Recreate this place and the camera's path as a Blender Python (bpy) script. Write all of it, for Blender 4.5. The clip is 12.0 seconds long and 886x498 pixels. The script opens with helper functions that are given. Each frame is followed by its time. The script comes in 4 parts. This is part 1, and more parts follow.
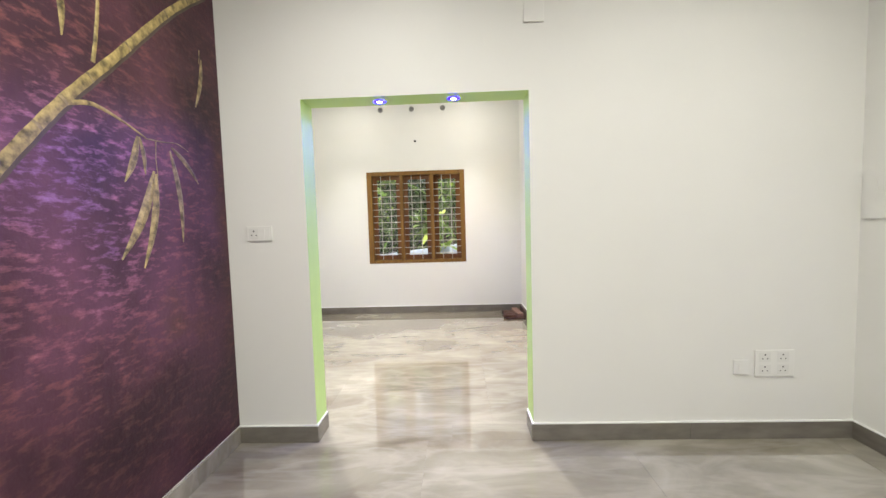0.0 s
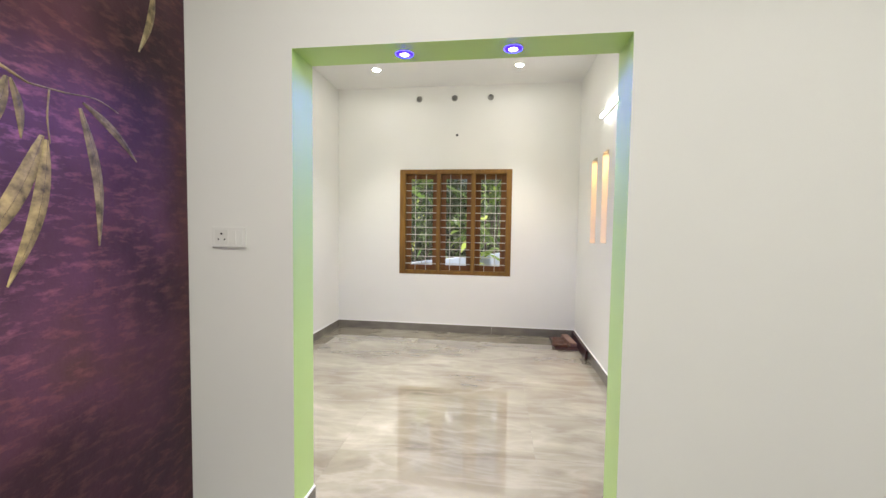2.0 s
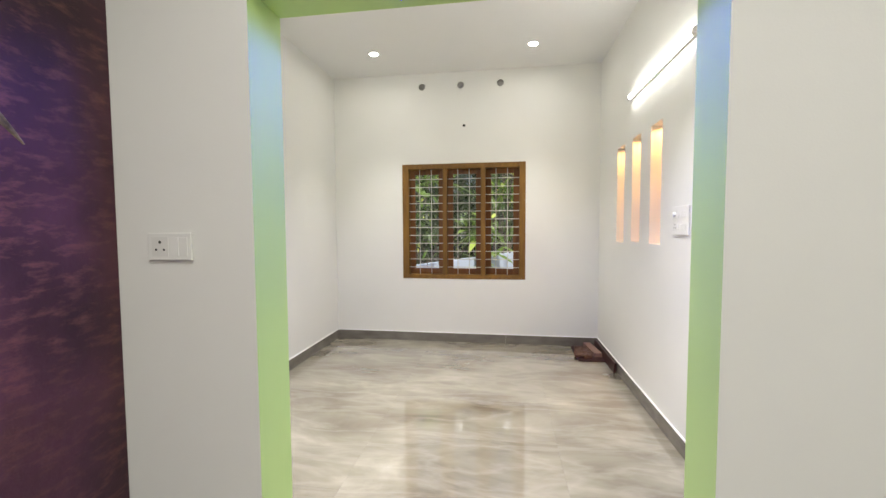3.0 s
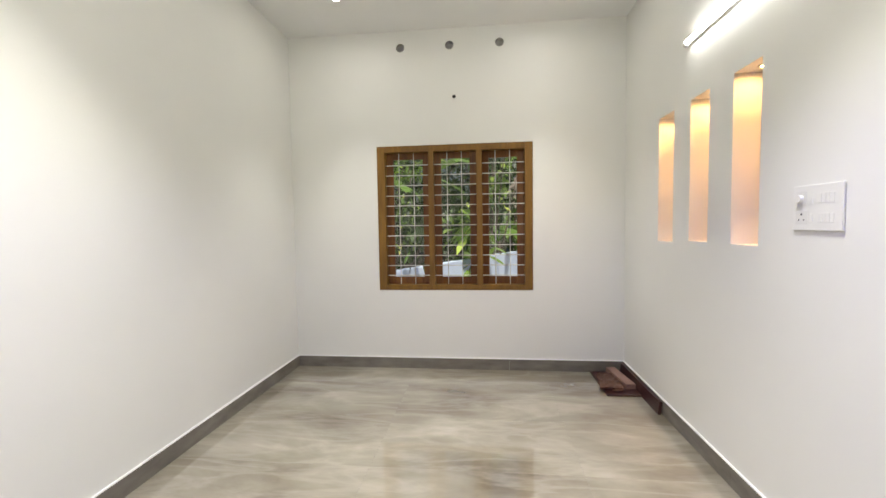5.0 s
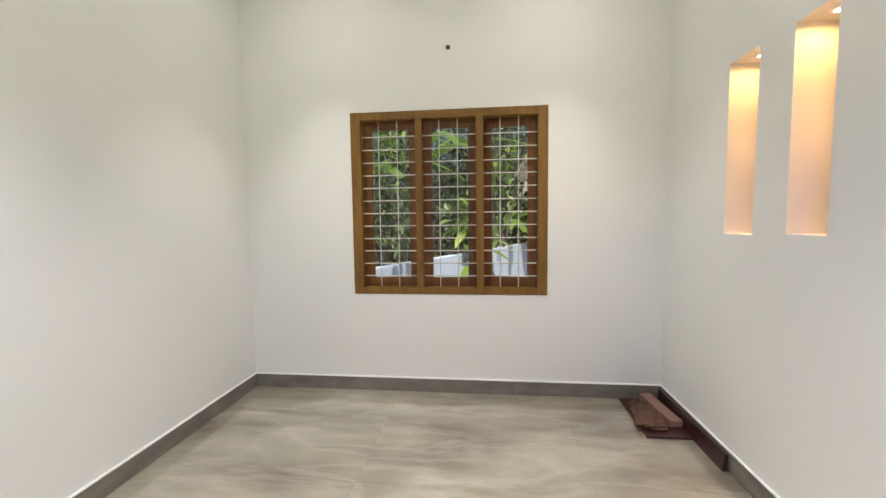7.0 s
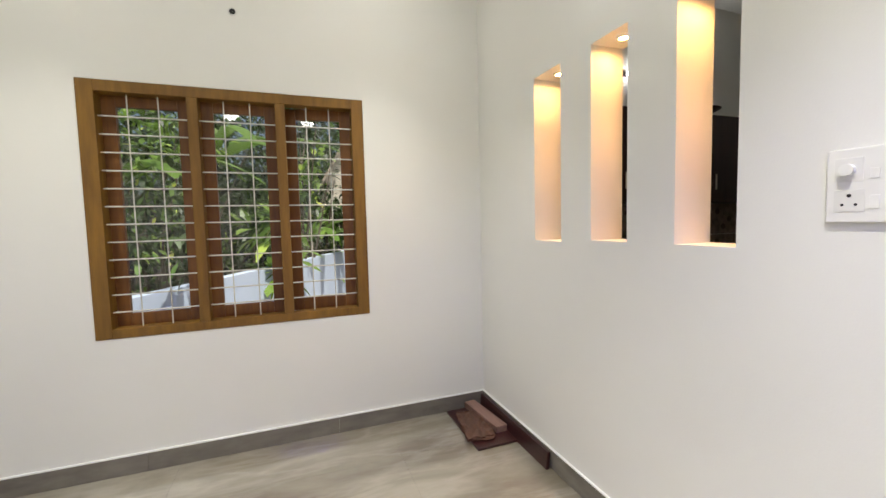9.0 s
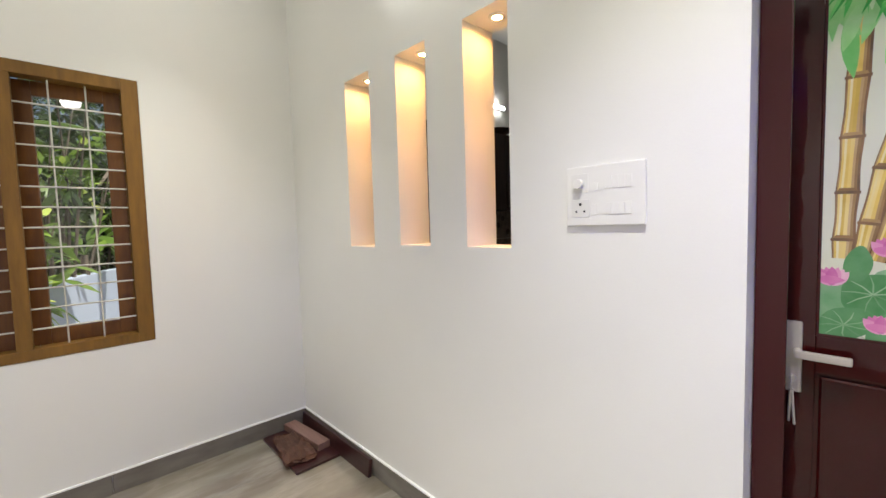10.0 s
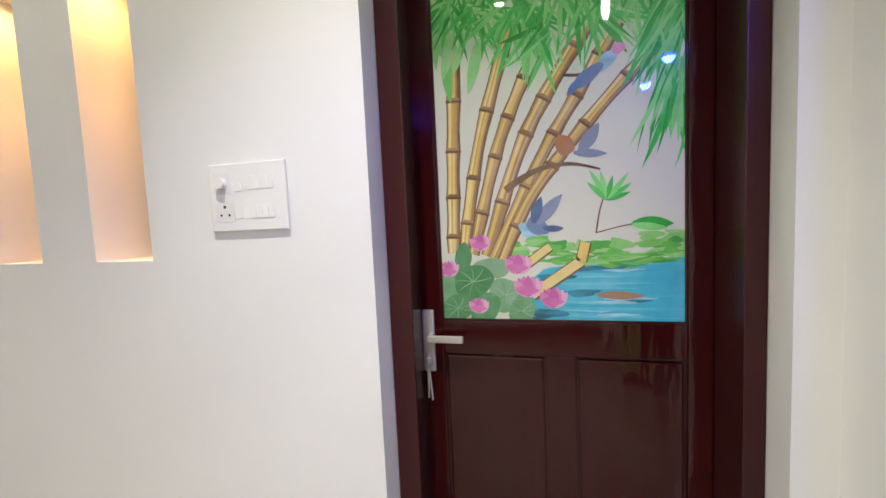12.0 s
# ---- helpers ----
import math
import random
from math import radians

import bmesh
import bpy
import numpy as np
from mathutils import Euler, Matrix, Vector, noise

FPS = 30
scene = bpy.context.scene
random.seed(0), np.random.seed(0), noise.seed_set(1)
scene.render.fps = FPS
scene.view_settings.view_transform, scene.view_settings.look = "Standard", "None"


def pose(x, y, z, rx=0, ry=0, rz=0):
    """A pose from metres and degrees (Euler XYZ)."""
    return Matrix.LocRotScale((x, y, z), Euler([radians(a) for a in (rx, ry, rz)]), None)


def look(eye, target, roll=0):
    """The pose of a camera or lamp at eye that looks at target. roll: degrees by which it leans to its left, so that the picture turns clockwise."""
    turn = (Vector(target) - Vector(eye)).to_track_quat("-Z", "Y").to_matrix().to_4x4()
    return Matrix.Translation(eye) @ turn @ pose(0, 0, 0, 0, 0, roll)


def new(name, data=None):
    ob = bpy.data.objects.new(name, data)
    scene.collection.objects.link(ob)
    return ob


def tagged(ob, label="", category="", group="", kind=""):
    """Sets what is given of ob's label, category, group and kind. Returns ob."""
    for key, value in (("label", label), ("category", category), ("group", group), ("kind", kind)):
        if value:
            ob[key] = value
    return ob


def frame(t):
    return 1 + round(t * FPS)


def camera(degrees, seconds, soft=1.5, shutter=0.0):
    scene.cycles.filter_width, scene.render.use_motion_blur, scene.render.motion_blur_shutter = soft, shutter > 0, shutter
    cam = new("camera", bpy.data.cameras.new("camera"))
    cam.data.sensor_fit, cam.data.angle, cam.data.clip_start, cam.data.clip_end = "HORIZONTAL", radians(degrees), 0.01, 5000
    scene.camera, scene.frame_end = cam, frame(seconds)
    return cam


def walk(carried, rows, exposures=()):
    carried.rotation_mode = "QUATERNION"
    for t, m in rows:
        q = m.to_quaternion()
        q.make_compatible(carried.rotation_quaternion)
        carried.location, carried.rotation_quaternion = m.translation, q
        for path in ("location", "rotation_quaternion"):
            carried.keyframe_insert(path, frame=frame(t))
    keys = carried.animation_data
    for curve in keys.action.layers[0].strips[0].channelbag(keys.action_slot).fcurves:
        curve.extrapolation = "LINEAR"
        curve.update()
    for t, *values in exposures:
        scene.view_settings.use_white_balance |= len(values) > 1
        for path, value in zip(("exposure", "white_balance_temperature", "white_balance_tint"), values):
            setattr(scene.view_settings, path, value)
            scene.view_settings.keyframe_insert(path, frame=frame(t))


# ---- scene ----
cam = camera(95.6, 12.0)
PATH = [
    (0, (0.091, -2.426, 1.361), (0.013, -0.432, 1.229), -1.7),
    (0.5, (0.049, -2.269, 1.379), (-0.07, -0.275, 1.271), -1.5),
    (1, (0.034, -2.078, 1.389), (-0.134, -0.087, 1.296), -0.8),
    (1.5, (0.069, -1.849, 1.389), (-0.161, 0.136, 1.297), 0.1),
    (2, (0.039, -1.619, 1.379), (-0.232, 0.36, 1.274), 0.8),
    (2.5, (-0.022, -1.404, 1.394), (-0.308, 0.572, 1.28), 0.6),
    (3, (-0.055, -1.166, 1.384), (-0.351, 0.809, 1.276), -0.3),
    (5, (-0.24, -0.192, 1.366), (-0.449, 1.794, 1.257), -0.9),
    (5.5, (-0.226, 0.03, 1.332), (-0.433, 2.015, 1.199), -0.7),
    (6, (-0.24, 0.246, 1.341), (-0.446, 2.229, 1.178), -0.7),
    (6.5, (-0.226, 0.427, 1.337), (-0.473, 2.405, 1.18), -0.8),
    (8.5, (-0.303, 0.967, 1.35), (0.028, 2.936, 1.223), -1.0),
    (9, (-0.244, 0.978, 1.355), (0.448, 2.849, 1.22), -1.4),
    (9.5, (-0.186, 0.973, 1.346), (0.871, 2.665, 1.216), -1.4),
    (10, (-0.126, 0.949, 1.346), (1.242, 2.404, 1.223), -1.6),
    (10.5, (-0.079, 0.918, 1.356), (1.545, 2.078, 1.229), -1.8),
    (11, (-0.035, 0.872, 1.343), (1.768, 1.729, 1.228), -2.0),
    (11.5, (0.018, 0.798, 1.331), (1.911, 1.433, 1.215), -2.5),
    (12, (0.115, 0.738, 1.338), (2.05, 1.222, 1.187), -2.6),
]
walk(cam, [(t, look(eye, target, roll)) for t, eye, target, roll in PATH],
     exposures=[(0.0, 0.30), (1.0, 0.22), (2.0, 0.10), (2.6, 0.0), (3.2, -0.06), (4.8, -0.16), (5.5, -0.20), (8.3, -0.12), (10.0, -0.19), (12.0, -0.20)])

# ---- world and light ----
world = bpy.data.worlds.new("sky")
scene.world = world
world.use_nodes = True
wn, wl = world.node_tree.nodes, world.node_tree.links
sky = wn.new("ShaderNodeTexSky")
sky.sky_type, sky.sun_disc = "NISHITA", False
sky.dust_density, sky.air_density = 5.0, 1.0
sky.sun_elevation, sky.sun_rotation = radians(63), radians(150)
wl.new(sky.outputs["Color"], wn["Background"].inputs["Color"])
wn["Background"].inputs["Strength"].default_value = 0.12

sun_lamp = new("sun", bpy.data.lights.new("sun", "SUN"))
sun_lamp.data.energy, sun_lamp.data.angle, sun_lamp.data.color = 5.0, radians(0.6), (1.0, 0.95, 0.86)
sun_lamp.matrix_world = look((3, -6, 12), (3 - 5 * math.sin(radians(150)), -6 - 5 * math.cos(radians(150)), 12 - 5 * math.tan(radians(63))))

TUBE, DOME, SPOT, WARM, BLUE, HALL = 64.0, 70.0, 200.0, 680.0, 90.0, 60.0
SPOT_W, HALL_W, BLUE_W, SLOT_W = 250.0, 118.0, 28.0, 32.0

# ---- plan ----
CEIL, LINTEL, SKIRT = 3.2, 2.12, 0.107
OP_L, OP_R, DIV = -0.833, 0.525, 0.187          # opening in the dividing wall, and that wall's thickness
BX0, BX1, BY1 = -2.112, 1.022, 3.606            # far room
AX0, AX1, AY0 = -1.333, 2.425, -4.6             # near room
WT = 0.18                                       # thickness of the wall with the slots
CX1, CY0, CY1 = 4.3, -0.2, BY1                  # kitchen behind the slots


# ---- small helpers ----
ORIGIN = {}


def thing(name, at, label, category, group="", kind=""):
    ob = new(name)
    ob.location = at
    ob.empty_display_size = 0.1
    ORIGIN[ob] = Vector(at)
    return tagged(ob, label, category, group, kind)


def mesh_of(name, bm, mats, origin, smooth=False):
    bmesh.ops.translate(bm, verts=bm.verts, vec=-Vector(origin))
    me = bpy.data.meshes.new(name)
    bm.to_mesh(me)
    bm.free()
    for m in mats if isinstance(mats, (list, tuple)) else [mats]:
        me.materials.append(m)
    if smooth:
        for p in me.polygons:
            p.use_smooth = True
    return me


def part(name, bm, material, parent, label="", smooth=False):
    """Links a bmesh, given in world places, as one mesh under a thing or a part."""
    ob = new(name, mesh_of(name, bm, material, ORIGIN[parent], smooth))
    ob.parent = parent
    ORIGIN[ob] = ORIGIN[parent]
    return tagged(ob, label) if label else ob


def solo(name, bm, material, at, label, category, group="", kind="", smooth=False):
    """A thing that is one mesh."""
    ob = new(name, mesh_of(name, bm, material, at, smooth))
    ob.location = at
    ORIGIN[ob] = Vector(at)
    return tagged(ob, label, category, group, kind)


def box(x0, x1, y0, y1, z0, z1, bevel=0.0, bm=None, segments=2):
    bm = bm or bmesh.new()
    r = bmesh.ops.create_cube(bm, size=1.0)
    vs = r["verts"]
    for v in vs:
        v.co = Vector(((x0 + x1) / 2 + v.co.x * (x1 - x0), (y0 + y1) / 2 + v.co.y * (y1 - y0), (z0 + z1) / 2 + v.co.z * (z1 - z0)))
    if bevel:
        es = list({e for v in vs for e in v.link_edges})
        bmesh.ops.bevel(bm, geom=es, offset=bevel, segments=segments, affect="EDGES", profile=0.7)
    return bm


def rod(a, b, r0, r1=None, seg=12, bm=None):
    """A tapered round bar from a to b."""
    bm = bm or bmesh.new()
    a, b = Vector(a), Vector(b)
    d = b - a
    m = Matrix.Translation((a + b) / 2) @ d.to_track_quat("Z", "Y").to_matrix().to_4x4()
    bmesh.ops.create_cone(bm, cap_ends=True, segments=seg, radius1=r0, radius2=r0 if r1 is None else r1, depth=d.length, matrix=m)
    return bm


def lathe(profile, at, axis="z", seg=28, bm=None):
    """Turns (radius, height) pairs round an axis at a place."""
    bm = bm or bmesh.new()
    at = Vector(at)
    rings = []
    for r, h in profile:
        ring = []
        for k in range(seg):
            c, s = r * math.cos(2 * math.pi * k / seg), r * math.sin(2 * math.pi * k / seg)
            ring.append(bm.verts.new(at + Vector({"z": (c, s, h), "y": (c, h, s), "x": (h, c, s)}[axis])))
        rings.append(ring)
    for p, q in zip(rings, rings[1:]):
        for k in range(seg):
            bm.faces.new((p[k], p[(k + 1) % seg], q[(k + 1) % seg], q[k]))
    bmesh.ops.remove_doubles(bm, verts=bm.verts, dist=1e-6)
    bmesh.ops.recalc_face_normals(bm, faces=bm.faces)
    return bm


def pierced(axis, face, depth, a0, a1, z0, z1, holes):
    """A wall across one axis, from face to face + depth, with rectangular holes (a0, a1, z0, z1); the holes' sides take material 1."""
    bm = bmesh.new()
    us = sorted({a0, a1, *[h[0] for h in holes], *[h[1] for h in holes]})
    zs = sorted({z0, z1, *[h[2] for h in holes], *[h[3] for h in holes]})

    def solid(i, j):
        if not (0 <= i < len(us) - 1 and 0 <= j < len(zs) - 1):
            return None
        u, z = (us[i] + us[i + 1]) / 2, (zs[j] + zs[j + 1]) / 2
        return not any(h[0] < u < h[1] and h[2] < z < h[3] for h in holes)

    def at(u, z, d):
        return (face + d, u, z) if axis == "x" else (u, face + d, z)

    def quad(corners, index):
        f = bm.faces.new([bm.verts.new(at(*c)) for c in corners])
        f.material_index = index

    for i in range(len(us) - 1):
        for j in range(len(zs) - 1):
            if not solid(i, j):
                continue
            u0, u1, v0, v1 = us[i], us[i + 1], zs[j], zs[j + 1]
            for d in (0, depth):
                quad([(u0, v0, d), (u1, v0, d), (u1, v1, d), (u0, v1, d)], 0)
            for (di, dj), (p, q) in (((-1, 0), ((u0, v0), (u0, v1))), ((1, 0), ((u1, v0), (u1, v1))),
                                     ((0, -1), ((u0, v0), (u1, v0))), ((0, 1), ((u0, v1), (u1, v1)))):
                near = solid(i + di, j + dj)
                if near:
                    continue
                quad([(*p, 0), (*q, 0), (*q, depth), (*p, depth)], 0 if near is None else 1)
    bmesh.ops.remove_doubles(bm, verts=bm.verts, dist=1e-5)
    bmesh.ops.recalc_face_normals(bm, faces=bm.faces)
    return bm


# ---- materials ----
def material(name):
    m = bpy.data.materials.new(name)
    m.use_nodes = True
    return m, m.node_tree.nodes, m.node_tree.links, m.node_tree.nodes["Principled BSDF"]


def noise_node(n, l, scale, detail=4.0, stretch=(1, 1, 1), rough=0.55, offset=None):
    tc = n.new("ShaderNodeTexCoord")
    mp = n.new("ShaderNodeMapping")
    mp.inputs["Scale"].default_value = stretch
    l.new(tc.outputs["Object"], mp.inputs["Vector"])
    if offset:
        l.new(offset, mp.inputs["Location"])
    t = n.new("ShaderNodeTexNoise")
    t.inputs["Scale"].default_value, t.inputs["Detail"].default_value, t.inputs["Roughness"].default_value = scale, detail, rough
    l.new(mp.outputs["Vector"], t.inputs["Vector"])
    return t


def ramp(n, l, source, stops):
    r = n.new("ShaderNodeValToRGB")
    e = r.color_ramp.elements
    while len(e) < len(stops):
        e.new(0.5)
    for k, (p, c) in enumerate(stops):
        e[k].position, e[k].color = p, (*c, 1)
    l.new(source, r.inputs["Fac"])
    return r


def bump(n, l, height, strength, distance, bsdf):
    b = n.new("ShaderNodeBump")
    b.inputs["Strength"].default_value, b.inputs["Distance"].default_value = strength, distance
    l.new(height, b.inputs["Height"])
    l.new(b.outputs["Normal"], bsdf.inputs["Normal"])


def mixed(n, l, fac, a, b, mode="MIX"):
    m = n.new("ShaderNodeMix")
    m.data_type, m.blend_type = "RGBA", mode
    for key, v in (("Factor", fac), ("A", a), ("B", b)):
        socket = {"Factor": m.inputs[0], "A": m.inputs[6], "B": m.inputs[7]}[key]
        if isinstance(v, (int, float)):
            socket.default_value = v
        elif isinstance(v, tuple):
            socket.default_value = (*v, 1)
        else:
            l.new(v, socket)
    return m.outputs[2]


def paint(name, color, rough=0.55, spread=0.03, grain=0.25):
    """Rolled wall paint: faint patches and a fine roller texture."""
    m, n, l, b = material(name)
    big = noise_node(n, l, 1.3, 3)
    dark = tuple(c * (1 - spread) for c in color)
    r = ramp(n, l, big.outputs["Fac"], [(0.3, dark), (0.7, color)])
    l.new(r.outputs["Color"], b.inputs["Base Color"])
    b.inputs["Roughness"].default_value = rough
    fine = noise_node(n, l, 140, 3)
    bump(n, l, fine.outputs["Fac"], grain, 0.0012, b)
    return m


def gloss(name, color, rough=0.3, metal=0.0, coat=0.0, spread=0.12, scale=8.0, stretch=(1, 1, 1), relief=0.0):
    m, n, l, b = material(name)
    t = noise_node(n, l, scale, 5, stretch)
    r = ramp(n, l, t.outputs["Fac"], [(0.3, tuple(c * (1 - spread) for c in color)), (0.7, tuple(min(1, c * (1 + spread)) for c in color))])
    l.new(r.outputs["Color"], b.inputs["Base Color"])
    b.inputs["Roughness"].default_value, b.inputs["Metallic"].default_value = rough, metal
    b.inputs["Coat Weight"].default_value, b.inputs["Coat Roughness"].default_value = coat, 0.05
    if relief:
        bump(n, l, t.outputs["Fac"], relief, 0.001, b)
    return m


def lamp_glow(name, color, strength):
    m, n, l, b = material(name)
    b.inputs["Base Color"].default_value = (0.02, 0.02, 0.03, 1) if color[2] > 3 * color[0] else (0.8, 0.8, 0.8, 1)
    b.inputs["Emission Color"].default_value, b.inputs["Emission Strength"].default_value = (*color, 1), strength
    return m


def wood(name, dark, light, rough, coat, along, scale=6.0):
    m, n, l, b = material(name)
    st = {"x": (0.12, 1, 1), "y": (1, 0.12, 1), "z": (1, 1, 0.12)}[along]
    grain = noise_node(n, l, scale * 4, 6, st, 0.65)
    broad = noise_node(n, l, scale * 0.7, 3, st)
    r = ramp(n, l, grain.outputs["Fac"], [(0.3, dark), (0.7, light)])
    tone = ramp(n, l, broad.outputs["Fac"], [(0.3, (0.75, 0.72, 0.7)), (0.7, (1.0, 1.0, 1.0))])
    l.new(mixed(n, l, 1.0, r.outputs["Color"], tone.outputs["Color"], "MULTIPLY"), b.inputs["Base Color"])
    b.inputs["Roughness"].default_value = rough
    b.inputs["Coat Weight"].default_value, b.inputs["Coat Roughness"].default_value = coat, 0.08
    bump(n, l, grain.outputs["Fac"], 0.12, 0.001, b)
    return m


def floor_tile_material():
    """Polished vitrified tile: taupe ground, cloudy bands and thin pale veins running across."""
    m, n, l, b = material("polished_tile")
    info = n.new("ShaderNodeObjectInfo")
    sc = n.new("ShaderNodeVectorMath")
    sc.operation = "SCALE"
    cmb = n.new("ShaderNodeCombineXYZ")
    for k in "XYZ":
        l.new(info.outputs["Random"], cmb.inputs[k])
    l.new(cmb.outputs["Vector"], sc.inputs[0])
    sc.inputs["Scale"].default_value = 0.12
    off = sc.outputs["Vector"]
    cloud = noise_node(n, l, 1.8, 6, (0.68, 1.55, 1), 0.55, off)
    cloud.inputs["Distortion"].default_value = 0.5
    vein = noise_node(n, l, 1.9, 5, (0.6, 2.4, 1), 0.55, off)
    vein.inputs["Distortion"].default_value = 0.5
    base = ramp(n, l, cloud.outputs["Fac"], [(0.30, (0.140, 0.119, 0.086)), (0.43, (0.206, 0.184, 0.138)), (0.57, (0.268, 0.245, 0.190)), (0.72, (0.385, 0.36, 0.295))])
    v = ramp(n, l, vein.outputs["Fac"], [(0.43, (0, 0, 0)), (0.5, (0.22, 0.22, 0.22)), (0.57, (0, 0, 0))])
    col = mixed(n, l, v.outputs["Color"], base.outputs["Color"], (0.46, 0.43, 0.375))
    l.new(col, b.inputs["Base Color"])
    smear = noise_node(n, l, 5, 3)
    rr = ramp(n, l, smear.outputs["Fac"], [(0.3, (0.012, 0.012, 0.012)), (0.75, (0.035, 0.035, 0.035))])
    l.new(rr.outputs["Color"], b.inputs["Roughness"])
    b.inputs["IOR"].default_value = 1.75
    b.inputs["Coat Weight"].default_value, b.inputs["Coat Roughness"].default_value, b.inputs["Coat IOR"].default_value = 0.65, 0.01, 1.6
    wave = noise_node(n, l, 3.0, 1)
    bump(n, l, wave.outputs["Fac"], 0.012, 0.01, b)
    return m


def mural_material():
    """Textured wall painting: plum and maroon ground with short sideways strokes of violet, pink and rust."""
    m, n, l, b = material("mural_paint")
    tc = n.new("ShaderNodeTexCoord")
    sep = n.new("ShaderNodeSeparateXYZ")
    l.new(tc.outputs["Object"], sep.inputs[0])
    patch = noise_node(n, l, 1.8, 4)
    ground = ramp(n, l, patch.outputs["Fac"], [(0.30, (0.046, 0.018, 0.031)), (0.48, (0.092, 0.035, 0.058)), (0.62, (0.145, 0.054, 0.090)), (0.8, (0.13, 0.060, 0.045))])
    stroke = noise_node(n, l, 19, 6, (1, 0.62, 1.7), 0.66)
    stroke.inputs["Distortion"].default_value = 0.15
    mask = ramp(n, l, stroke.outputs["Fac"], [(0.50, (0, 0, 0)), (0.74, (0.8, 0.8, 0.8))])
    # violet and pink round one middle of the picture, rust and umber away from it
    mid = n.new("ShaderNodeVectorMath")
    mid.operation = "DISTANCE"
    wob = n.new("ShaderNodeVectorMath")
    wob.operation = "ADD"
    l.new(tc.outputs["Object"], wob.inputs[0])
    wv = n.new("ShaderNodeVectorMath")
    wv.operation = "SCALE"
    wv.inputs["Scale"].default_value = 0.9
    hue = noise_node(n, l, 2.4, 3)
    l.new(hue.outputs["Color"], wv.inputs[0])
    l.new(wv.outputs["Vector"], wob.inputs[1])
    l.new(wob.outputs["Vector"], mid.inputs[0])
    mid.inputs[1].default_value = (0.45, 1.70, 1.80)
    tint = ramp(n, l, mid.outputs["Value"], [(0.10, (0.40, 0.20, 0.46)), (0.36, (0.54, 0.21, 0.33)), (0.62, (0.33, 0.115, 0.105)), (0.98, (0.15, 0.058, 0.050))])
    # ground multiplied darker with distance from that middle
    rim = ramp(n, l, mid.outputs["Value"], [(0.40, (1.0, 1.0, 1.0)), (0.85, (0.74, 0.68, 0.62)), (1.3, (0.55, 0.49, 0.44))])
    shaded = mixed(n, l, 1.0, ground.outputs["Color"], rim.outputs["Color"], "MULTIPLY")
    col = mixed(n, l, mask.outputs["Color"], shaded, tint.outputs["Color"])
    l.new(col, b.inputs["Base Color"])
    b.inputs["Roughness"].default_value = 0.5
    b.inputs["Specular IOR Level"].default_value = 0.36
    fine = noise_node(n, l, 45, 5)
    both = n.new("ShaderNodeMath")
    l.new(stroke.outputs["Fac"], both.inputs[0])
    l.new(fine.outputs["Fac"], both.inputs[1])
    bump(n, l, both.outputs[0], 0.35, 0.006, b)
    return m


WALL = paint("wall_paint", (0.80, 0.80, 0.757))
CEILING = paint("ceiling_paint", (0.80, 0.80, 0.78))
GREEN = paint("lime_paint", (0.52, 0.73, 0.25), 0.45)
TILE = floor_tile_material()
GROUT = paint("grout", (0.20, 0.18, 0.15), 0.8)
SKIRTING = gloss("skirting_tile", (0.175, 0.160, 0.135), 0.16, spread=0.22, scale=4, stretch=(1, 1, 3))
BEAD = paint("white_cement", (0.86, 0.86, 0.84), 0.6)
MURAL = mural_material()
GOLD = gloss("gold_paint", (0.30, 0.225, 0.085), 0.5, spread=0.8, scale=26, relief=0.5)
GOLD_DARK = gloss("old_gold_paint", (0.23, 0.175, 0.085), 0.45, spread=0.7, scale=30, relief=0.4)
OLIVE = gloss("olive_outline", (0.075, 0.055, 0.035), 0.5, spread=0.3)
TEAK = wood("teak_frame", (0.15, 0.068, 0.005), (0.26, 0.13, 0.011), 0.55, 0.0, "z")
SASH = wood("red_teak_sash", (0.12, 0.040, 0.004), (0.23, 0.086, 0.008), 0.5, 0.0, "z")
STEEL = gloss("white_painted_steel", (0.60, 0.60, 0.53), 0.35, spread=0.06)
MAROON = gloss("maroon_gloss", (0.036, 0.0034, 0.0034), 0.05, spread=0.15, scale=3)
mn, ml = MAROON.node_tree.nodes, MAROON.node_tree.links
mn["Principled BSDF"].inputs["Specular IOR Level"].default_value = 0.40
bump(mn, ml, noise_node(mn, ml, 6.0, 3, (1, 1.3, 0.35)).outputs["Fac"], 0.3, 0.014, mn["Principled BSDF"])
FRAME = gloss("maroon_satin", (0.042, 0.008, 0.008), 0.26, spread=0.2, scale=4, stretch=(1, 1, 0.2))
FRAME.node_tree.nodes["Principled BSDF"].inputs["Specular IOR Level"].default_value = 0.3
CHROME = gloss("brushed_steel", (0.56, 0.52, 0.45), 0.42, 0.5, spread=0.06)
PLASTIC = gloss("white_plastic", (0.79, 0.79, 0.75), 0.3, spread=0.02)
PLASTIC_B = gloss("ivory_plastic", (0.74, 0.74, 0.70), 0.32, spread=0.03)
BLACK = gloss("black_plastic", (0.012, 0.012, 0.012), 0.5)
PIPE = gloss("grey_pipe", (0.42, 0.41, 0.38), 0.5, spread=0.2)
LIT_TUBE = lamp_glow("tube_light_on", (1.0, 0.99, 0.95), TUBE)
LIT_DOME = lamp_glow("dome_lamp_on", (1.0, 0.98, 0.93), DOME)
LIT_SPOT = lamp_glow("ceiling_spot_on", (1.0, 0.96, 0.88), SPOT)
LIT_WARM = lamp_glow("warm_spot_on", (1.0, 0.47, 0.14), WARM)
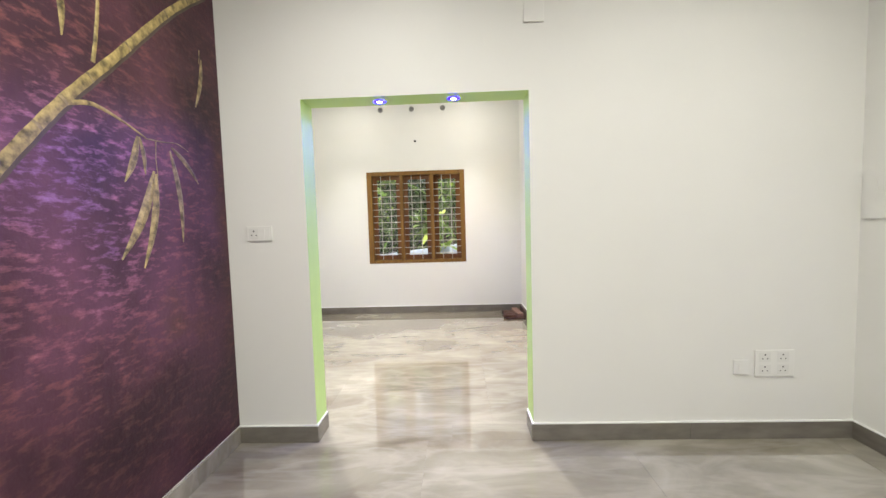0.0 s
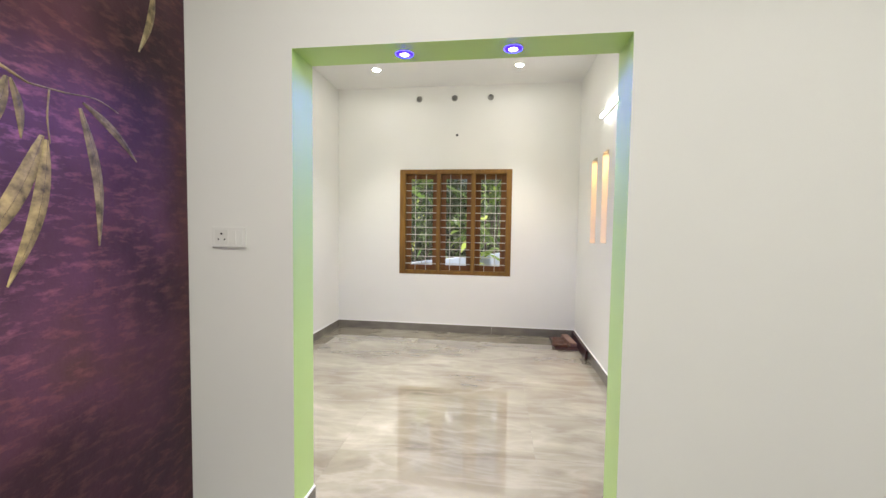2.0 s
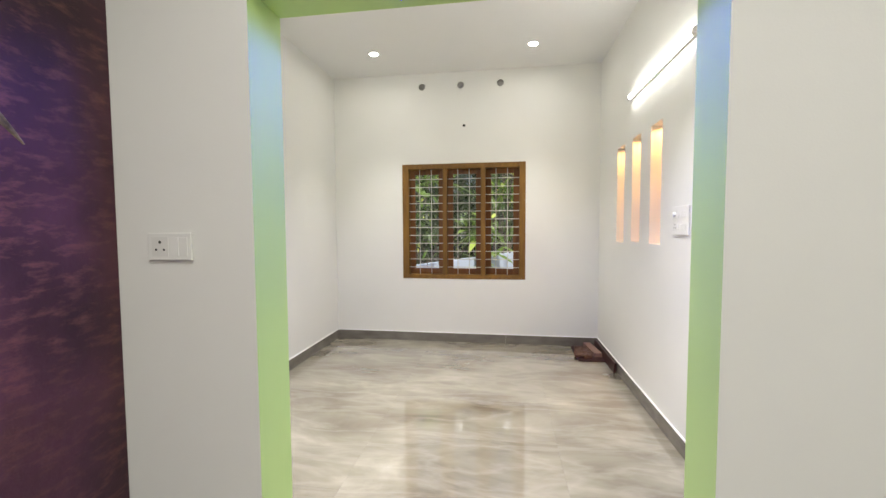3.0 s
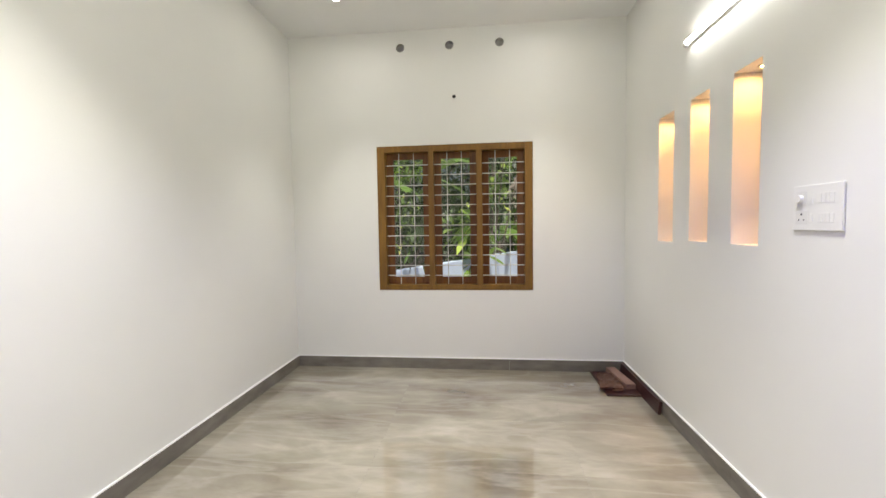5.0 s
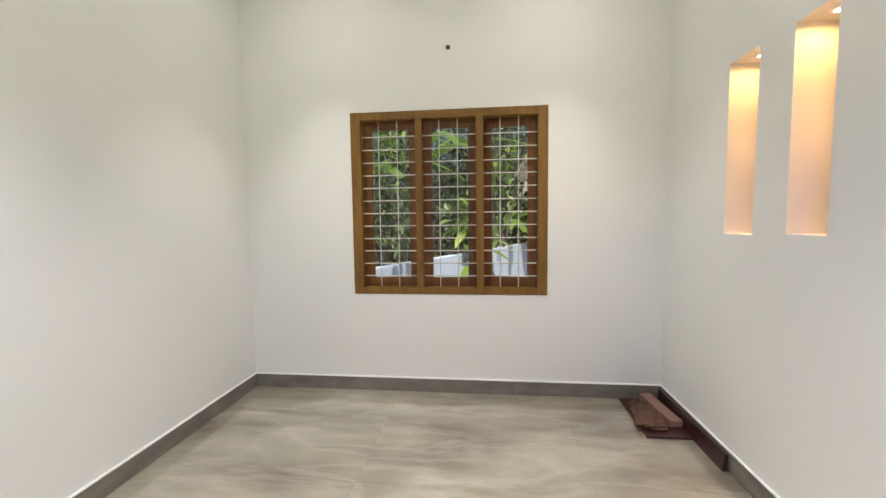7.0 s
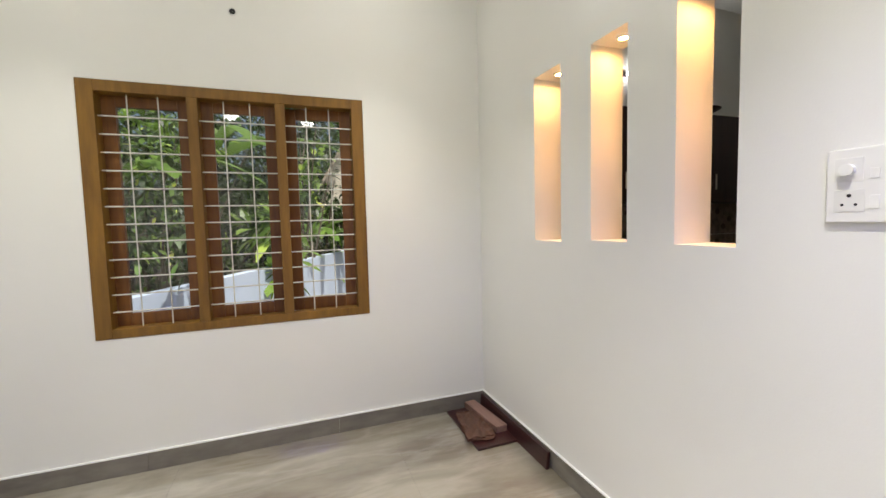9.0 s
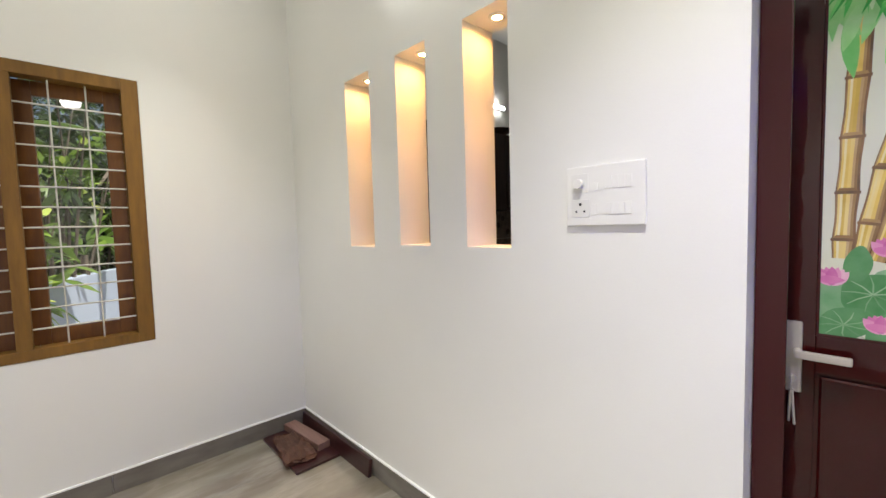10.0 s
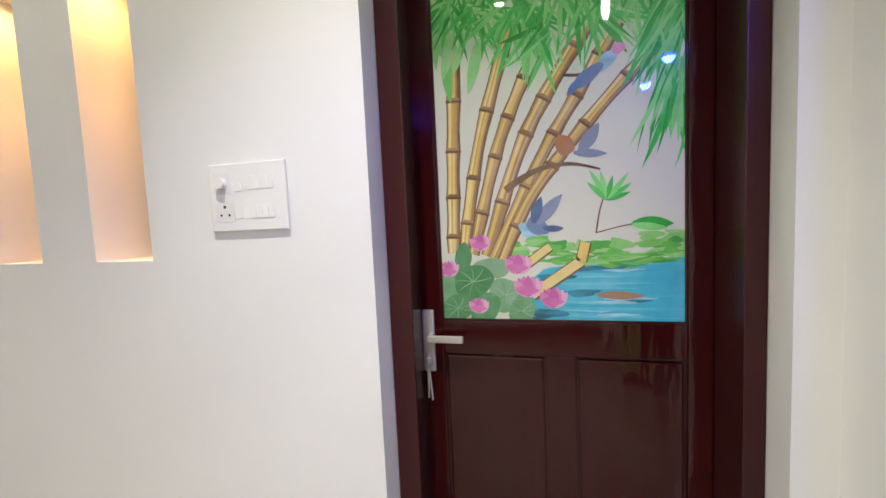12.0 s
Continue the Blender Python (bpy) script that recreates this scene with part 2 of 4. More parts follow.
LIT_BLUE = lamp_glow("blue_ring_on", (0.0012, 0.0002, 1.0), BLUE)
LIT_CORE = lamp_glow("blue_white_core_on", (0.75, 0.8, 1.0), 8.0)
LIT_HALL = lamp_glow("hall_fill_on", (1.0, 0.96, 0.90), HALL)

def glass_material():
    m, n, l, b = material("window_glass")
    b.inputs["Base Color"].default_value = (0.97, 0.99, 0.98, 1)
    b.inputs["Transmission Weight"].default_value, b.inputs["Roughness"].default_value, b.inputs["IOR"].default_value = 1.0, 0.0, 1.45
    return m


GLASS = glass_material()

# ---- structure ----
NICHES = [(2.675, 2.908, 1.24, LINTEL), (2.248, 2.458, 1.255, LINTEL), (1.817, 2.030, 1.255, LINTEL)]
DOOR_Y0, DOOR_Y1 = 0.270, 1.142
WIN = (-1.264, 0.203, 0.763, 2.140)
VENTS = (-1.013, -0.552, -0.092)

solo("wall_divider", pierced("y", 0.0, DIV, BX0, AX1, -0.02, CEIL, [(OP_L, OP_R, -0.02, LINTEL)]), [WALL, GREEN], (0, 0, 0),
     "off-white plastered wall with a lime green opening", "wall", kind="structure")
solo("wall_north", pierced("y", BY1, 0.2, BX0 - 0.2, CX1 + 0.2, -0.45, CEIL, [WIN] + [(v - 0.045, v + 0.045, 2.999, 3.089) for v in VENTS]), [WALL, WALL], (0, 0, 0),
     "off-white plastered outer wall around the window", "wall", kind="structure")
solo("wall_east", pierced("x", BX1, WT, DIV, BY1, -0.02, CEIL, [*NICHES, (DOOR_Y0, DOOR_Y1, -0.02, LINTEL)]), [WALL, WALL], (0, 0, 0),
     "off-white wall with three lit slots and a doorway", "wall", kind="structure")
solo("wall_west", box(BX0 - 0.2, BX0, DIV, BY1, -0.02, CEIL), WALL, (0, 0, 0), "plain off-white plastered wall", "wall", kind="structure")
solo("wall_hall_east", box(AX1, AX1 + 0.2, AY0, DIV, -0.02, CEIL), WALL, (0, 0, 0), "plain off-white hall wall", "wall", kind="structure")
solo("wall_hall_west", box(AX0 - 0.2, AX0, AY0, 0, -0.02, CEIL), WALL, (0, 0, 0), "hall wall behind the mural", "wall", kind="structure")
solo("wall_hall_south", box(AX0 - 0.2, AX1 + 0.2, AY0 - 0.2, AY0, -0.02, CEIL), WALL, (0, 0, 0), "plain off-white hall wall", "wall", kind="structure")
solo("wall_side_east", box(CX1, CX1 + 0.2, CY0, CY1, -0.02, CEIL), WALL, (0, 0, 0), "plain off-white kitchen wall", "wall", kind="structure")
solo("wall_side_south", box(AX1 + 0.2, CX1 + 0.2, CY0 - 0.2, CY0, -0.02, CEIL), WALL, (0, 0, 0), "plain off-white kitchen wall", "wall", kind="structure")
solo("ceiling", box(BX0 - 0.2, CX1 + 0.2, AY0 - 0.2, CY1 + 0.2, CEIL, CEIL + 0.15), CEILING, (0, 0, CEIL), "plain white plastered flat ceiling", "ceiling", kind="structure")

floor = thing("floor", (0, 0, 0), "polished taupe vitrified tile floor with pale veins", "floor", kind="structure")
part("screed", box(BX0 - 0.2, CX1 + 0.2, AY0 - 0.2, CY1 + 0.2, -0.45, -0.0012), GROUT, floor)

# ---- window in the north wall ----
MULL = (-0.745, -0.290)
BAYS = ((-1.187, -0.772), (-0.718, -0.318), (-0.262, 0.130))
GZ0, GZ1 = 0.815, 2.080


def window():
    w = thing("window_1", ((WIN[0] + WIN[1]) / 2, BY1, WIN[2]), "varnished teak window with three glazed sashes and a white steel grille", "window", kind="structure")
    y0, y1 = BY1 - 0.004, BY1 + 0.085
    e = 0.0015
    frame_part = part("window_frame", box(WIN[0] + e, BAYS[0][0], y0, y1, WIN[2] + e, WIN[3] - e, 0.004), TEAK, w, "olive brown varnished teak frame")
    part("jamb", box(BAYS[2][1], WIN[1] - e, y0, y1, WIN[2] + e, WIN[3] - e, 0.004), TEAK, frame_part)
    part("head", box(BAYS[0][0], BAYS[2][1], y0 + 0.001, y1, GZ1, WIN[3] - e, 0.004), TEAK, frame_part)
    part("sill", box(BAYS[0][0], BAYS[2][1], y0 + 0.001, y1, WIN[2] + e, GZ0, 0.004), TEAK, frame_part)
    for a, b in ((BAYS[0][1], BAYS[1][0]), (BAYS[1][1], BAYS[2][0])):
        part("mullion", box(a, b, y0 + 0.001, y1, GZ0, GZ1, 0.004), TEAK, frame_part)
    # grille: level bars through the frame, two upright rods in each bay
    for k in range(13):
        z = 2.057 - 0.0962 * k
        if k:
            for a, b in BAYS:
                part("grille_bar", rod((a - 0.006, BY1 + 0.034, z), (b + 0.006, BY1 + 0.034, z), 0.0042, seg=8), STEEL, w)
    for a, b in BAYS:
        for f in (0.31, 0.655):
            x = a + (b - a) * f
            part("grille_upright", rod((x, BY1 + 0.042, GZ0 - 0.004), (x, BY1 + 0.042, GZ1 + 0.004), 0.0036, seg=8), STEEL, w)
    # sashes behind the grille; the third stands slightly ajar, hinged at its outer stile
    for k, (a, b) in enumerate(BAYS):
        ys0, ys1 = BY1 + 0.086, BY1 + 0.120
        sx0, sx1, sz0, sz1 = a - 0.012, b + 0.012, GZ0 - 0.012, GZ1 + 0.012
        gx0, gx1, gz0, gz1 = a + 0.062, b - 0.062, GZ0 + 0.066, GZ1 - 0.056
        sash = part("sash", box(sx0, gx0, ys0, ys1, sz0, sz1, 0.004), SASH, w, "reddish varnished teak sash")
        pieces = [sash,
                  part("stile", box(gx1, sx1, ys0, ys1, sz0, sz1, 0.004), SASH, sash),
                  part("rail", box(gx0, gx1, ys0 + 0.001, ys1, gz1, sz1, 0.004), SASH, sash),
                  part("rail", box(gx0, gx1, ys0 + 0.001, ys1, sz0, gz0, 0.004), SASH, sash),
                  part("pane", box(gx0 - 0.006, gx1 + 0.006, ys0 + 0.015, ys0 + 0.019, gz0 - 0.006, gz1 + 0.006), GLASS, sash, "clear window glass")]
        pieces[-1].visible_shadow = False
        if k == 2:
            o = ORIGIN[w]
            hinge = Vector((sx1, ys1, 0)) - Vector((o.x, o.y, 0))
            turn = Matrix.Translation(hinge) @ Matrix.Rotation(radians(-8), 4, "Z") @ Matrix.Translation(-hinge)
            sash.matrix_basis = turn
    return w


window()

# ---- wall vents ----
for v in VENTS:
    vent = thing("wall_vent", (v, BY1, 3.044), "round grey pipe vent let into the wall near the ceiling", "vent", "pipe vents above the window")
    bm = lathe([(0.040, 0.001), (0.040, 0.2), (0.0445, 0.2), (0.0445, 0.001), (0.040, 0.001)], (v, BY1, 3.044), "y", 24)
    part("pipe", bm, PIPE, vent)
    # plaster collar between the pipe and the square sleeve
    bm = bmesh.new()
    inner = [bm.verts.new((v + 0.0395 * math.cos(2 * math.pi * (k + 0.5) / 24), BY1 - 0.002, 3.044 + 0.0395 * math.sin(2 * math.pi * (k + 0.5) / 24))) for k in range(24)]
    outer = [bm.verts.new((v + 0.07 * math.cos(2 * math.pi * (k + 0.5) / 24), BY1 - 0.002, 3.044 + 0.07 * math.sin(2 * math.pi * (k + 0.5) / 24))) for k in range(24)]
    for k in range(24):
        bm.faces.new((inner[k], inner[(k + 1) % 24], outer[(k + 1) % 24], outer[k]))
    r = bmesh.ops.extrude_face_region(bm, geom=bm.faces[:])
    bmesh.ops.translate(bm, verts=[g for g in r["geom"] if isinstance(g, bmesh.types.BMVert)], vec=(0, 0.004, 0))
    bmesh.ops.recalc_face_normals(bm, faces=bm.faces)
    part("collar", bm, WALL, vent)
    part("cap", lathe([(0.0005, 0.062), (0.041, 0.050), (0.041, 0.056), (0.0005, 0.068)], (v, BY1, 3.044), "y", 20), PIPE, vent)

hole = thing("wire_outlet", (-0.514, BY1, 2.576), "small round wire outlet in the wall above the window", "wire outlet")
part("rim", lathe([(0.0165, -0.0005), (0.0175, -0.005), (0.021, -0.005), (0.024, 0.001)], (-0.514, BY1, 2.576), "y", 16), PLASTIC_B, hole)
part("mouth", lathe([(0.0005, -0.001), (0.017, -0.001), (0.017, 0.004), (0.0005, 0.004)], (-0.514, BY1, 2.576), "y", 16), BLACK, hole)

# ---- door in the east wall ----
FX0, FX1 = 1.108, 1.305        # door frame, front to back
LX0, LX1 = 1.262, 1.300        # door leaf
GY0, GY1, PZ0, PZ1 = 0.377, 1.037, 1.034, 1.995


def door():
    d = thing("door_1", (LX0, (DOOR_Y0 + DOOR_Y1) / 2, 0), "closed dark maroon glossy door with a painted glass upper panel", "door", kind="structure")
    e = 0.0015
    bm = box(FX0, FX1, DOOR_Y1 - 0.064, DOOR_Y1 - e, 0, LINTEL - e, 0.004)
    for v in bm.verts:
        if v.co.x > FX0 + 0.02 and v.co.y < DOOR_Y1 - 0.03:
            v.co.y += 0.028
    post = part("door_frame", bm, FRAME, d, "dark maroon door frame")
    part("frame_post", box(FX0, FX1, DOOR_Y0 + e, DOOR_Y0 + 0.047, 0, LINTEL - e, 0.004), FRAME, post)
    part("frame_head", box(FX0 + 0.001, FX1, DOOR_Y0 + 0.047, DOOR_Y1 - 0.064, LINTEL - 0.06, LINTEL - e, 0.004), FRAME, post)
    ly0, ly1, top = DOOR_Y0 + 0.049, DOOR_Y1 - 0.0375, 2.058
    leaf = part("leaf", box(LX0, LX1, ly0, GY0, 0.008, top, 0.003), MAROON, d)
    part("stile", box(LX0, LX1, GY1, ly1, 0.008, top, 0.003), MAROON, leaf)
    part("top_rail", box(LX0 + 0.001, LX1, GY0, GY1, PZ1, top, 0.003), MAROON, leaf)
    part("lock_rail", box(LX0 + 0.001, LX1, GY0, GY1, 0.936, PZ0, 0.003), MAROON, leaf)
    part("bottom_rail", box(LX0 + 0.001, LX1, GY0, GY1, 0.008, 0.20, 0.003), MAROON, leaf)
    mid = (GY0 + GY1) / 2 - 0.01
    part("muntin", box(LX0 + 0.001, LX1, mid - 0.040, mid + 0.040, 0.20, 0.936, 0.003), MAROON, leaf)
    for a, b in ((GY0, mid - 0.040), (mid + 0.040, GY1)):
        # raised field inside a sunk groove
        bm = box(LX0 + 0.012, LX1 - 0.004, a - 0.004, b + 0.004, 0.196, 0.94)
        box(LX0 + 0.003, LX0 + 0.014, a + 0.008, b - 0.008, 0.208, 0.928, 0.006, bm)
        part("panel", bm, MAROON, leaf)
    pane = part("glass_panel", box(LX0 + 0.008, LX0 + 0.014, GY0 - 0.004, GY1 + 0.004, PZ0 - 0.004, PZ1 + 0.004), ART_GROUND, d, "glossy glass painted with a bamboo pond scene")
    bm = bmesh.new()
    t = 0.006
    for a, b, c, f in ((GY0, GY1, PZ0, PZ0 + t), (GY0, GY1, PZ1 - t, PZ1), (GY0, GY0 + t, PZ0 + t, PZ1 - t), (GY1 - t, GY1, PZ0 + t, PZ1 - t)):
        box(LX0 + 0.002, LX0 + 0.0085, a, b, c, f, 0.0015, bm)
    part("glazing_bead", bm, MAROON, d)
    # lever handle on a long plate, keys in the lock
    hy, hz0, hz1 = 1.080, 0.878, 1.067
    handle = part("door_handle", box(LX0 - 0.008, LX0 + 0.0005, hy - 0.0185, hy + 0.0185, hz0, hz1, 0.006), CHROME, d, "brushed steel lever handle on a long plate")
    lever_z = 0.988
    bm = rod((LX0 - 0.006, hy - 0.010, lever_z), (LX0 - 0.040, hy - 0.014, lever_z), 0.0095)
    part("lever_neck", bm, CHROME, handle)
    bm = box(LX0 - 0.046, LX0 - 0.032, hy - 0.112, hy - 0.006, lever_z - 0.010, lever_z + 0.010, 0.005)
    part("lever", bm, CHROME, handle)
    bm = lathe([(0.0005, -0.014), (0.008, -0.014), (0.0095, -0.010), (0.0095, 0.0)], (LX0 - 0.006, hy, 0.915), "x", 16)
    part("lock_cylinder", bm, CHROME, handle)
    bm = lathe([(0.0105, -0.001), (0.0125, -0.001), (0.0125, 0.001), (0.0105, 0.001), (0.0105, -0.001)], (LX0 - 0.022, hy, 0.896), "y", 18)
    part("key_ring", bm, CHROME, handle)
    bm = box(LX0 - 0.028, LX0 - 0.020, hy - 0.001, hy + 0.001, 0.900, 0.925, 0.0006)
    part("key", bm, CHROME, handle)
    for k, (dy, tilt) in enumerate(((-0.006, -0.008), (0.004, 0.004))):
        bm = rod((LX0 - 0.022, hy + dy * 0.3, 0.887), (LX0 - 0.018, hy + dy * 0.6 + tilt * 0.5, 0.794 + k * 0.006), 0.0035, 0.003, 8)
        part("hanging_key", bm, CHROME, handle)
    return d, pane


def art_ground():
    """Pale painted glass: a soft wash of leaf green above, white and lilac grey below."""
    m, n, l, b = material("painted_glass_ground")
    tc = n.new("ShaderNodeTexCoord")
    sep = n.new("ShaderNodeSeparateXYZ")
    l.new(tc.outputs["Object"], sep.inputs[0])
    t = noise_node(n, l, 5.0, 4)
    mix = n.new("ShaderNodeMath")
    mix.operation = "MULTIPLY_ADD"
    l.new(t.outputs["Fac"], mix.inputs[0])
    mix.inputs[1].default_value = 0.5
    l.new(sep.outputs["Z"], mix.inputs[2])
    span = n.new("ShaderNodeMapRange")
    span.inputs["From Min"].default_value, span.inputs["From Max"].default_value = 1.3, 2.25
    l.new(mix.outputs[0], span.inputs["Value"])
    r = ramp(n, l, span.outputs["Result"], [(0.10, (0.72, 0.73, 0.54)), (0.42, (0.70, 0.70, 0.56)), (0.68, (0.74, 0.79, 0.55)), (0.92, (0.48, 0.74, 0.34))])
    l.new(r.outputs["Color"], b.inputs["Base Color"])
    b.inputs["Roughness"].default_value, b.inputs["Coat Weight"].default_value, b.inputs["Coat Roughness"].default_value = 0.3, 0.8, 0.015
    b.inputs["Specular IOR Level"].default_value = 0.1
    return m


def art(name, color, spread=0.3, scale=14, stretch=(1, 1, 1)):
    return gloss(name, color, 0.25, coat=1.0, spread=spread, scale=scale, stretch=stretch)


ART_GROUND = art_ground()
the_door, door_glass = door()

# ---- lamps ----
def tube_light(a, b, out, label):
    """A batten with a round LED tube between two end caps, along a to b on a wall; out points off the wall."""
    a, b, out = Vector(a), Vector(b), Vector(out)
    along = (b - a).normalized()
    t = thing("tube_light", (a + b) / 2, label, "tube light", "tube lights")
    lo = [min(p) for p in zip(a - Vector((0, 0, 0.016)), b - Vector((0, 0, 0.016)))]
    hi = [max(p) for p in zip(a + out * 0.022 + Vector((0, 0, 0.016)), b + out * 0.022 + Vector((0, 0, 0.016)))]
    lo2 = [min(x, y) for x, y in zip(lo, hi)]
    hi2 = [max(x, y) for x, y in zip(lo, hi)]
    part("batten", box(lo2[0], hi2[0], lo2[1], hi2[1], lo2[2], hi2[2], 0.004), PLASTIC, t)
    bm = bmesh.new()
    rows = []
    for p in (a + along * 0.03, b - along * 0.03):
        rows.append([bm.verts.new(p + out * (0.016 + 0.020 * math.cos(radians(t))) + Vector((0, 0, 0.0175 * math.sin(radians(t))))) for t in range(-52, 53, 8)])
    for i in range(len(rows[0]) - 1):
        bm.faces.new((rows[0][i], rows[0][i + 1], rows[1][i + 1], rows[1][i]))
    part("diffuser", bm, LIT_TUBE, t, "lit white LED diffuser", True)
    for p, s in ((a, 1), (b, -1)):
        q = p + out * 0.018
        part("end_cap", rod(q, q + along * s * 0.032, 0.0235, seg=16), PLASTIC, t)
    return t


def downlight(x, y, z, r, glow, label, group, name="ceiling_spot"):
    s = thing(name, (x, y, z), label, "downlight", group)
    part("bezel", lathe([(r, -0.001), (r, -0.006), (r + 0.004, -0.008), (r + 0.014, -0.005), (r + 0.016, 0.001)], (x, y, z), "z", 28), PLASTIC, s, smooth=True)
    part("lens", lathe([(0.0003, -0.0045), (r * 0.6, -0.0042), (r + 0.001, -0.003)], (x, y, z), "z", 24), glow, s)
    return s


def beam(x, y, z, watts, size, color, blend=1.0):
    """The beam of a downlight."""
    lamp = new("spot_lamp", bpy.data.lights.new("spot_lamp", "SPOT"))
    lamp.data.energy, lamp.data.spot_size, lamp.data.spot_blend, lamp.data.shadow_soft_size, lamp.data.color = watts, radians(size), blend, 0.03, color
    lamp.location = (x, y, z - 0.012)


tube_light((BX1, 1.30, 2.470), (BX1, 2.50, 2.470), (-1, 0, 0), "lit white LED tube light on the wall above the slots")
dome = thing("wall_lamp", (-0.98, DIV, 2.89), "round lit white dome lamp on the wall above the opening", "wall lamp")
part("base_ring", lathe([(0.085, -0.001), (0.115, -0.001), (0.115, 0.022), (0.105, 0.028), (0.085, 0.028)], (-0.98, DIV, 2.89), "y", 32), PLASTIC, dome, smooth=True)
part("dome", lathe([(0.095, 0.020), (0.094, 0.036), (0.082, 0.056), (0.055, 0.070), (0.025, 0.075), (0.0003, 0.076)], (-0.98, DIV, 2.89), "y", 32), LIT_DOME, dome, "lit opal dome", True)
for x, y in ((-1.400, 2.99), (0.235, 3.01), (-1.30, 1.06), (0.235, 1.06)):
    downlight(x, y, CEIL, 0.042, LIT_SPOT, "small round lit downlight in the white ceiling", "ceiling spots of the far room")
    beam(x, y, CEIL, SPOT_W * (0.55 if y > 2 else 1.5 if x < 0 else 1.55), 70 if y > 2 else 92 if x < 0 else 80, (1.0, 0.965, 0.91))
# unseen hall downlights, added only to brighten the near room
for x, y in ((-0.4, -1.3), (1.5, -1.3), (-0.4, -3.2), (1.5, -3.2)):
    downlight(x, y, CEIL, 0.060, LIT_HALL, "unseen round downlight added to light the hall", "ceiling spots of the hall")
    beam(x, y, CEIL, HALL_W * (0.7 if x > 0 and y > -2 else 1.15), 172, (0.985, 0.97, 0.91))
for y0, y1, z0, z1 in NICHES:
    downlight(BX1 + 0.085, (y0 + y1) / 2 + 0.005, LINTEL, 0.018, LIT_WARM, "small warm spot lit in the head of the wall slot", "warm spots of the slots", "slot_spot")
    beam(BX1 + 0.085, (y0 + y1) / 2 + 0.005, LINTEL, SLOT_W, 46, (1.0, 0.47, 0.18))


def blue_spot(x, y, z, r=0.034):
    s = thing("blue_spot", (x, y, z), "small round downlight with a glowing blue ring and white core", "downlight", "blue spots of the opening")
    part("bezel", lathe([(r + 0.002, -0.002), (r + 0.003, -0.004), (r + 0.005, -0.003), (r + 0.006, 0.001)], (x, y, z), "z", 28), PLASTIC, s, smooth=True)
    part("ring", lathe([(r * 0.55, -0.006), (r * 0.8, -0.007), (r + 0.003, -0.003)], (x, y, z), "z", 28), LIT_BLUE, s, "glowing blue ring")
    part("lens", lathe([(0.0003, -0.007), (r * 0.4, -0.0068), (r * 0.55, -0.006)], (x, y, z), "z", 24), LIT_CORE, s, "glowing white lens")


for x, y in ((-0.374, 0.098), (0.084, 0.092)):
    blue_spot(x, y, LINTEL)
    beam(x, y, LINTEL, BLUE_W, 174, (0.03, 0.05, 1.0), 0.3)


# ---- switches and sockets ----
def plate_on(axis, face, out, a0, a1, z0, z1, name, label, category, modules):
    """A wall plate: rounded cover, and modules (kind, u0, u1, v0, v1) in parts of its width and height. out: which way it faces."""
    mid = (a0 + a1) / 2
    at = (face, mid, (z0 + z1) / 2) if axis == "x" else (mid, face, (z0 + z1) / 2)
    t = thing(name, at, label, category)

    def slab(u0, u1, v0, v1, d0, d1, bevel):
        lo, hi = sorted((face + out * d0, face + out * d1))
        return box(lo, hi, u0, u1, v0, v1, bevel) if axis == "x" else box(u0, u1, lo, hi, v0, v1, bevel)

    def pin(u, v, r, d0, d1):
        p = [(face + out * d, u, v) if axis == "x" else (u, face + out * d, v) for d in (d0, d1)]
        return rod(p[0], p[1], r, seg=10)

    part("back_box", slab(a0 + 0.006, a1 - 0.006, z0 + 0.006, z1 - 0.006, -0.0005, 0.003, 0.001), PLASTIC_B, t)
    part("cover", slab(a0, a1, z0, z1, 0.0025, 0.0105, 0.0035), PLASTIC, t)
    w, h = a1 - a0, z1 - z0
    for kind, u0, u1, v0, v1 in modules:
        p0, p1, q0, q1 = a0 + u0 * w, a0 + u1 * w, z0 + v0 * h, z0 + v1 * h
        if kind == "rocker":
            rocker = part("rocker", slab(p0, p1, q0, q1, 0.010, 0.0122, 0.001), PLASTIC, t)
        elif kind == "dial":
            part("dial_base", slab(p0, p1, q0, q1, 0.010, 0.0114, 0.0006), PLASTIC_B, t)
            part("dial", pin((p0 + p1) / 2, (q0 + q1) / 2, min(p1 - p0, q1 - q0) * 0.27, 0.0112, 0.026), PLASTIC, t, "round fan regulator knob")
        elif kind == "socket":
            face_part = part("socket_face", slab(p0, p1, q0, q1, 0.010, 0.0114, 0.0006), PLASTIC_B, t)
            cu, cv, k = (p0 + p1) / 2, (q0 + q1) / 2, min(p1 - p0, q1 - q0)
            for du, dv, r in ((0, 0.24, 0.085), (-0.24, -0.17, 0.065), (0.24, -0.17, 0.065)):
                part("pin_hole", pin(cu + du * k, cv + dv * k, r * k, 0.0110, 0.0117), BLACK, face_part)
    return t


